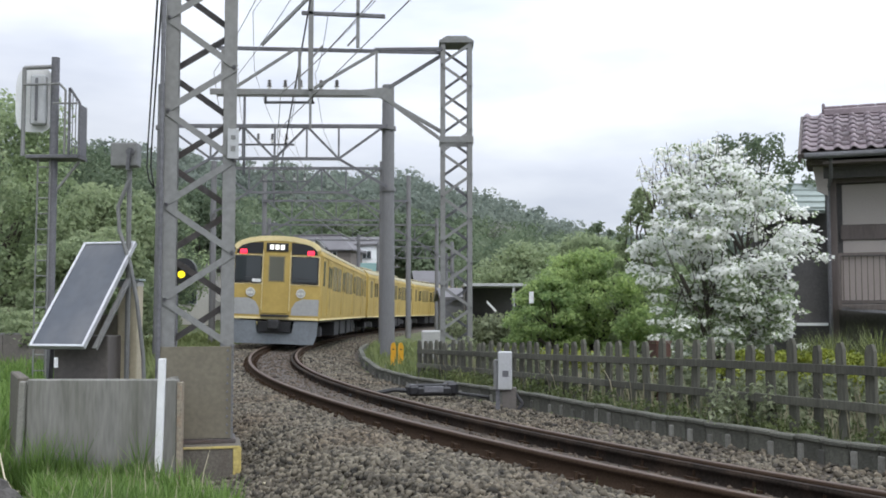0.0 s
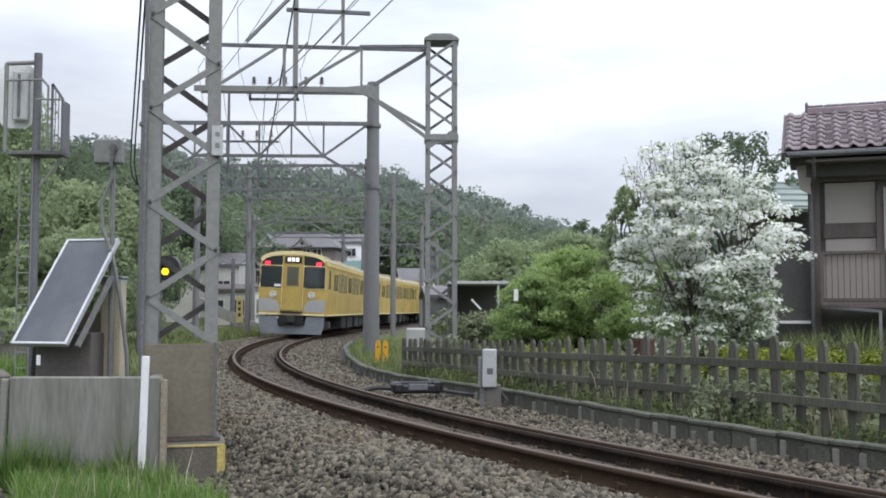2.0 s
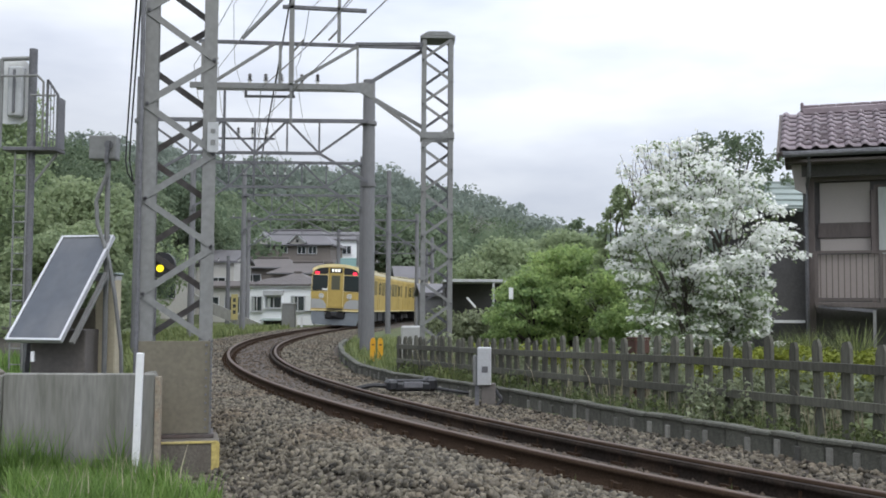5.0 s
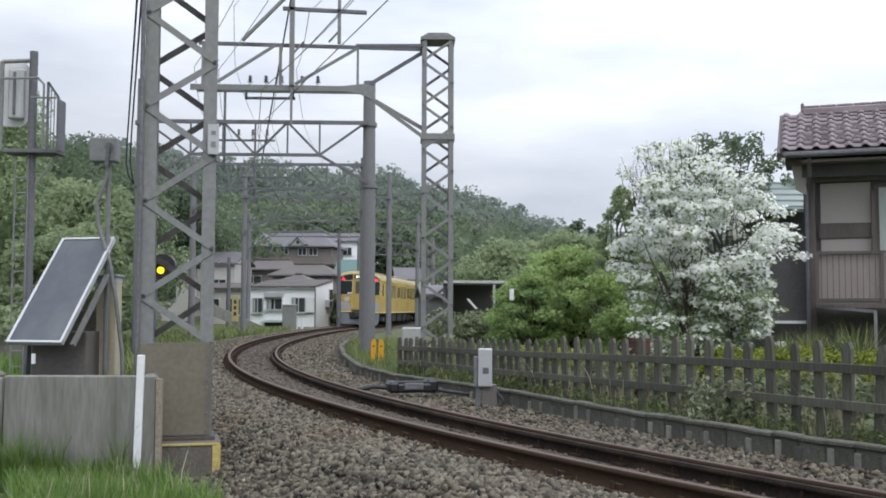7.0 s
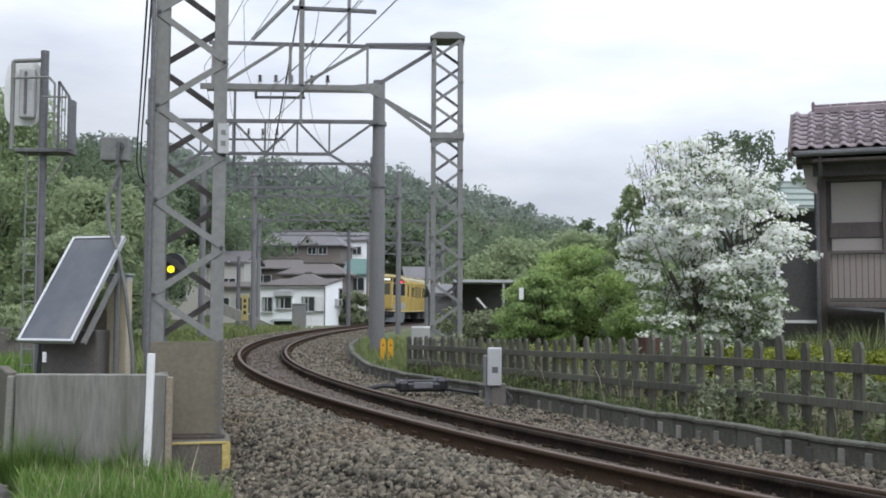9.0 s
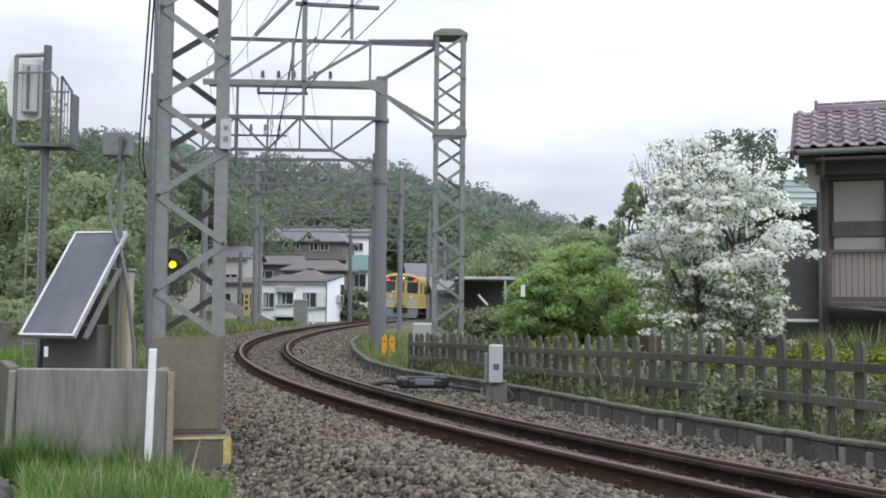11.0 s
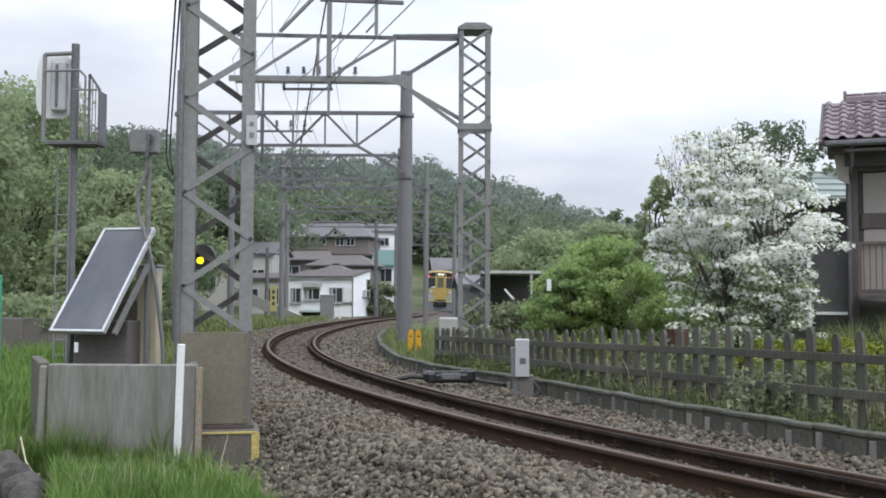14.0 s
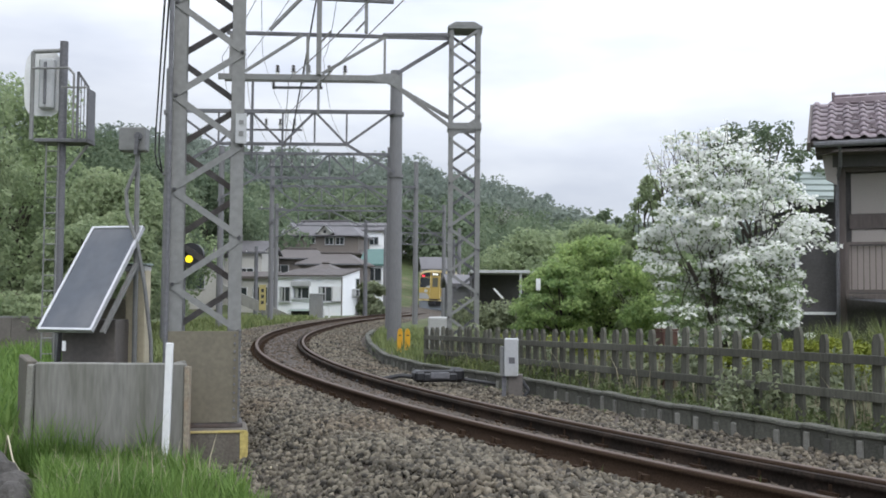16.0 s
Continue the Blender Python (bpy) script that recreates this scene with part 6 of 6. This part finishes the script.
    for yy, zz in ((0.0, 0.03), (0.31, 0.0)):
        rows.append([bm.verts.new((x, yy, z + zz)) for x, z in pts])
    rows.append([bm.verts.new((x, 0.0, z + 0.03 - 0.014)) for x, z in pts])
    for k in range(8):
        bm.faces.new((rows[0][k], rows[0][k + 1], rows[1][k + 1], rows[1][k]))
        bm.faces.new((rows[2][k], rows[2][k + 1], rows[0][k + 1], rows[0][k]))
    me = bpy.data.meshes.new("tile")
    bm.to_mesh(me)
    bm.free()
    me.materials.append(M_TILE)
    for f in me.polygons:
        f.use_smooth = True
    sl = math.hypot(rise, run)
    pitch = math.degrees(math.atan2(rise, run))
    n_rows, n_cols = int(sl / 0.265), 14
    for r in range(n_rows):
        for c in range(n_cols):
            ob = new("tile", me)
            ob.parent = roof
            d = r * 0.265
            ob.matrix_local = pose(x0 + c * wv, -0.66 + d * run / sl, 3.86 + d * rise / sl, pitch + 0.0, 0, random.uniform(-0.6, 0.6))
    boxes("ridge", M_TILE, t, (3.95, 1.22, 4.86), (8.0, 0.24, 0.16), 0.03)
    for k in range(14):
        boxes("ridge_tile", M_TILE, t, (0.12 + k * 0.3, 1.22, 4.955), (0.295, 0.2, 0.05), 0.015)
    boxes("ridge_end", M_TILE, t, (-0.04, 1.22, 4.95), (0.06, 0.22, 0.20), 0.03)
    # snow guards
    for row_d, dx in ((0.28, 0.0), (0.85, 0.0)):
        for k in range(11):
            bm = bmesh.new()
            x = x0 + 0.47 + dx + 0.265 * k
            y, z = -0.66 + row_d * run / sl, 3.93 + row_d * rise / sl
            for s in (-1, 1):
                bar(bm, (x + 0.07 * s, y, z), (x, y, z + 0.10), 0.045, 0.04)
            part("snow_guard", bm, M_TILE, roof)
    one("verge_board", M_TIMBER, t, lambda bm: box(bm, (x0 - 0.03, 0.3, 4.26), (0.05, sl + 0.1, 0.16), 0, Matrix.Rotation(math.atan2(rise, run), 3, "X")))
    g = thing("green_roofed_house", "neighbouring house with a pale green metal roof", "house", pose(6.95, 21.3, 0))
    one("roof", M_GREENROOF, g, lambda bm: box(bm, (0.78, 0.1, 3.50), (2.0, 1.5, 0.08), 0, Matrix.Rotation(0.5, 3, "X")))
    for k in range(5):
        bars("roof_lap", M_GREENROOF, g, (-0.22, -0.52 + 0.29 * k, 3.215 + 0.158 * k), (1.78, -0.52 + 0.29 * k, 3.215 + 0.158 * k), 0.05, 0.03)
    boxes("wall", M_DARKWALL, g, (0.8, 0.30, 1.1), (1.85, 0.2, 4.2))


build_near_house()

# stands in for an unidentified white patch; the post is added to carry it
wb = thing("white_board", "stand-in board for a small white patch among the garden trees", "board", pose(2.20, 22.45, 0))
boxes("board", M_WHITE, wb, (0, 0, 1.40), (0.10, 0.02, 0.26), 0.004)
boxes("post", M_BARK, wb, (0, 0.025, 0.5), (0.014, 0.014, 1.7))

cr = thing("crate", "red-brown wooden crate half hidden behind the fence", "crate", pose(3.16, 14.1, -0.16, 0, 0, 14) @ Matrix.Diagonal((0.72, 0.72, 0.92, 1)))
for k in range(4):
    boxes("slat", M_REDWOOD, cr, (0, -0.15, 0.12 + 0.22 * k), (0.30, 0.02, 0.20), 0.004)
    boxes("slat", M_REDWOOD, cr, (-0.15, 0.01, 0.12 + 0.22 * k), (0.02, 0.29, 0.20), 0.004)
boxes("lid", M_REDWOOD, cr, (0, 0, 0.90), (0.34, 0.34, 0.03), 0.005)
for sx in (-1, 1):
    for sy in (-1, 1):
        boxes("corner_post", M_REDWOOD, cr, (sx * 0.125, sy * 0.125, 0.44), (0.03, 0.03, 0.88))

bm_f = thing("bank_fence", "low dark board fence beyond the signal mast", "fence", pose(-10.0, 24.0, 0))
for k in range(9):
    boxes("board", M_BROWNBOX, bm_f, (-3.4 + 0.75 * k, 0, 0.05), (0.74, 0.05, 1.0), 0.005)
boxes("top_rail", M_STEEL, bm_f, (-0.4, 0, 0.57), (6.8, 0.06, 0.04))
gb = thing("green_board", "tall bright green board on the grassy verge", "board", pose(-4.55, 10.3, 0))
boxes("board", M_GREENBOARD, gb, (-0.09, 0, 0.62), (0.2, 0.03, 1.35), 0.004)


twig = one("twig", M_BEIGE, None, lambda bm: [rod(bm, (-1.45, 8.9, -0.40), (-1.22, 9.15, -0.36), 0.012, 0.008, 7), rod(bm, (-1.33, 9.03, -0.38), (-1.30, 9.22, -0.33), 0.008, 0.004, 6)])
tagged(twig, "pale dead twig lying on the ballast", "twig")


def build_rocks():
    rng = np.random.default_rng(9)
    wire("fallen_branch", [(-3.75, 8.9, -0.35), (-3.66, 8.75, -0.12), (-3.55, 8.6, -0.3), (-3.42, 8.45, -0.38), (-3.3, 8.3, -0.36)], 0.008, M_BEIGE, "thin pale bare branch lying over the stones", "branch", "")
    for x, y, r in ((-3.58, 8.25, 0.22), (-3.84, 8.75, 0.17), (-3.34, 8.05, 0.16), (-4.0, 9.05, 0.15), (-3.16, 7.7, 0.13)):
        z = float(ground_z(np.array([x]), np.array([y]))[0])
        bm = bmesh.new()
        bmesh.ops.create_icosphere(bm, subdivisions=3, radius=r)
        for v in bm.verts:
            v.co *= 1 + 0.30 * noise.noise(v.co * 6 + Vector((x, y, 0)) * 9) + 0.09 * noise.noise(v.co * 22)
        ob = part("boulder", bm, mat("dark_boulder", (0.07, 0.065, 0.06), 0.9, 0, 0.3, 6, 40, 0.5))
        ob.location = (x, y, z + r * 0.55)
        tagged(ob, "dark rough stone at the edge of the grass", "stone", "stones by the grass")


build_rocks()


# ---- train ----
def car_profile():
    pts = [(1.40, 0.88), (1.42, 1.75), (1.40, 2.94), (1.35, 3.12)]
    arc = [(1.20, 3.27), (0.92, 3.37), (0.5, 3.44), (0, 3.46)]
    right = pts + arc
    return right + [(-x, z) for x, z in right[-2::-1]]


def build_car(cab):
    t = thing("train_car", "yellow commuter train end car with dark windows and red tail lights" if cab else "yellow commuter train car with grey roof", "train car", group="cars of the train")
    out = car_profile()
    bm = bmesh.new()
    low = [(x, z) for x, z in out]
    prism(bm, low, -9.7 if cab else -9.75, 9.75)
    part("body", bm, M_YELLOW, t)
    # roof skin, grey, 12 mm above the body
    roof_pts = [(1.365, 3.125), (1.215, 3.282), (0.93, 3.385), (0.505, 3.455), (0, 3.475), (-0.505, 3.455), (-0.93, 3.385), (-1.215, 3.282), (-1.365, 3.125)]
    bm = bmesh.new()
    prism(bm, roof_pts + [(-1.28, 3.08), (1.28, 3.08)], -9.3 if cab else -9.7, 9.7)
    part("roof", bm, M_ROOFGREY, t)
    for y in (-5.5, 0.0, 5.5):
        boxes("roof_unit", M_ROOFGREY, t, (0, y, 3.50), (1.3, 3.0, 0.1), 0.03)
    boxes("underframe", M_UNDER, t, (0, 0.3, 0.87), (2.5, 18.6, 0.16))
    for y, l in ((-3.2, 1.6), (-0.8, 2.0), (1.8, 1.6), (3.6, 1.0)):
        for sx in (-1, 1):
            boxes("equipment_case", M_UNDER, t, (sx * 0.95, y, 0.55), (0.7, l, 0.55), 0.02)
    for y in (-6.9, 6.9):
        bg = boxes("bogie", M_UNDER, t, (0, y, 0.5), (2.0, 2.5, 0.3), 0.03)
        for dy in (-1.05, 1.05):
            for sx in (-1, 1):
                rods("wheel", M_UNDER, bg, (sx * 0.50, y + dy, 0.43), (sx * 0.60, y + dy, 0.43), 0.42, None, 22)
                boxes("axle_box", M_STEEL_DARK, bg, (sx * 0.92, y + dy, 0.43), (0.22, 0.3, 0.3), 0.03)
    # sides: doors and windows
    doors = [-7.2, -2.4, 2.4, 7.2]
    for sx in (-1, 1):
        X = sx * 1.415
        for d in doors:
            dr = boxes("door", M_YELLOW, t, (X + sx * 0.004, d, 1.98), (0.03, 1.3, 1.86), 0.01)
            for dy in (-0.33, 0.33):
                boxes("door_pane", M_SIDEGLASS, dr, (X + sx * 0.019, d + dy, 2.32), (0.012, 0.42, 0.72), 0.0)
            boxes("door_gap", M_UNDER, dr, (X + sx * 0.019, d, 1.98), (0.008, 0.025, 1.8))
        for a in (-4.8, 0.0, 4.8):
            for dy in (-0.78, 0.78):
                boxes("window", M_REFLECT_CREAM, t, (X + sx * 0.003, a + dy, 2.34), (0.03, 1.3, 0.86), 0.01)
        boxes("window", M_REFLECT_CREAM, t, (X + sx * 0.003, 8.75, 2.34), (0.03, 0.7, 0.86), 0.01)
        boxes("rain_gutter", M_YELLOW, t, (X - sx * 0.01, 0, 2.95), (0.05, 19.4, 0.05))
        boxes("sill_band", M_CREAM, t, (X, 0, 0.91), (0.03, 19.4, 0.06))
        if cab:
            cd = boxes("crew_door", M_YELLOW, t, (X + sx * 0.004, -9.05, 1.95), (0.03, 0.62, 1.9), 0.01)
            boxes("door_pane", M_SIDEGLASS, cd, (X + sx * 0.02, -9.05, 2.4), (0.012, 0.44, 0.8))
        else:
            boxes("window", M_REFLECT_CREAM, t, (X + sx * 0.003, -8.75, 2.34), (0.03, 0.7, 0.86), 0.01)
    if not cab:
        boxes("gangway", M_UNDER, t, (0, -9.95, 2.0), (1.2, 0.42, 2.1), 0.03)
        return t
    # rear face
    Y = -9.7
    face = one("face", M_YELLOW, t, lambda bm: prism(bm, [(x * 0.985, z - 0.01) for x, z in out], Y - 0.10, Y - 0.0))
    rim = bmesh.new()
    roofline = [(x, z) for x, z in out if z > 3.0]
    for a, b in zip(roofline[:-1], roofline[1:]):
        bar(rim, (a[0] * 0.99, Y - 0.06, a[1] + 0.0), (b[0] * 0.99, Y - 0.06, b[1] + 0.0), 0.16, 0.10)
    part("roof_rim", rim, M_CREAM, t, "cream front rim of the roof")
    F = Y - 0.10
    for sx in (-1, 1):
        bm = bmesh.new()
        prism(bm, [(sx * 0.45, 2.95), (sx * 1.29, 2.95), (sx * 1.27, 3.08), (sx * 1.10, 3.22), (sx * 0.86, 3.29), (sx * 0.45, 3.33)][:: sx], F - 0.012, F + 0.02)
        part("upper_band", bm, M_BLACK, face)
    for sx in (-1, 1):
        wd = boxes("windscreen", M_BLACK, face, (sx * 0.90, F - 0.004, 2.45), (0.90, 0.03, 0.90), 0.03)
        boxes("surround", M_CREAM, wd, (sx * 0.90, F + 0.002, 2.45), (0.96, 0.02, 0.96), 0.02)
        boxes("pane", M_GLASS, wd, (sx * 0.90, F - 0.022, 2.47), (0.78, 0.012, 0.76), 0.0)
        boxes("wiper", M_UNDER, wd, (sx * 0.75, F - 0.036, 2.2), (0.5, 0.012, 0.02))
        lt = boxes("tail_light", M_RED, face, (sx * 1.07, F - 0.022, 3.01), (0.22, 0.03, 0.14), 0.02)
        hl = rods("headlight", M_LENS, face, (sx * 0.80, F + 0.02, 1.72), (sx * 0.80, F - 0.035, 1.72), 0.15, 0.145, 24)
        rods("reflector", M_TRAINGREY, hl, (sx * 0.80, F - 0.03, 1.72), (sx * 0.80, F - 0.040, 1.72), 0.115, None, 20)
        for q in (-0.05, 0.05):
            rods("lens", M_LENS, hl, (sx * 0.80 + q, F - 0.036, 1.71), (sx * 0.80 + q, F - 0.048, 1.71), 0.045, None, 14)
        bm = bmesh.new()
        prism(bm, [(sx * 0.50, 1.02), (sx * 1.37, 1.02), (sx * 1.38, 1.54), (sx * 0.84, 1.54), (sx * 0.64, 1.44), (sx * 0.52, 1.24)][:: sx], F - 0.012, F + 0.02)
        part("grey_panel", bm, M_TRAINGREY, face)
        boxes("edge_strip", M_CREAM, face, (sx * 0.44, F - 0.02, 2.1), (0.02, 0.03, 1.9))
    dr = boxes("gangway_door", M_YELLOW, face, (0, F - 0.006, 2.02), (0.84, 0.04, 1.9), 0.01)
    boxes("door_pane", glass_mat("pale_door_glass", (0.10, 0.10, 0.075), 0.1), dr, (0, F - 0.032, 2.48), (0.46, 0.012, 0.76), 0.004)
    boxes("door_frame", M_REFLECT_CREAM, dr, (0, F - 0.027, 2.48), (0.53, 0.01, 0.84))
    sg = boxes("destination_sign", M_BLACK, face, (0, F - 0.02, 3.17), (0.70, 0.05, 0.27), 0.01)
    for k in (-1, 0, 1):
        boxes("lit_character", M_LEDWHITE, sg, (k * 0.17, F - 0.048, 3.17), (0.12, 0.01, 0.15))
    boxes("footplate", M_UNDER, face, (0, F - 0.06, 1.0), (0.9, 0.14, 0.06))
    boxes("sill", M_CREAM, face, (0, F - 0.012, 0.915), (2.74, 0.03, 0.07))
    bm = bmesh.new()
    prism(bm, [(-1.36, 0.84), (-1.34, 0.40), (-1.24, 0.10), (1.24, 0.10), (1.34, 0.40), (1.36, 0.84), (0.62, 0.84), (0.55, 0.46), (-0.55, 0.46), (-0.62, 0.84)], F + 0.02, F + 0.16)
    part("skirt", bm, M_SKIRT, t, "blue-grey skirt below the face")
    cp = boxes("coupler", M_UNDER, t, (0, F - 0.15, 0.72), (0.34, 0.45, 0.3), 0.04)
    boxes("coupler_box", M_BLACK, cp, (0, F - 0.02, 0.64), (1.05, 0.12, 0.36), 0.02)
    boxes("white_note", M_WHITE, face, (-0.62, F - 0.034, 2.10), (0.28, 0.01, 0.1))
    return t


CAR_LENGTH = 20.0
# arc of the train's rear face along the track
TRAIN = [(0.0, 27.6), (0.75, 31.3), (1.5, 34.9), (2.5, 40.0), (3.5, 45.1), (5.0, 52.7), (6.5, 59.3), (8.0, 65.2), (9.0, 69.0), (10.5, 73.5), (12.5, 78.2), (14.5, 81.6), (16.0, 83.2)]
cars = [build_car(True)] + [build_car(False) for _ in range(3)]


def car_pose(rear):
    a, b = along(rear + 3.1, -0.16, -CANT / 2), along(rear + 16.9, -0.16, -CANT / 2)
    v = b - a
    mid = (a + b) / 2
    return pose(mid.x, mid.y, mid.z, 0, 0.55 * math.degrees(math.atan(CANT / 1.12)), -math.degrees(math.atan2(v.x, v.y)))


def motions():
    for k, car in enumerate(cars):
        walk(car, [(t, car_pose(s + CAR_LENGTH * k)) for t, s in TRAIN])


motions()
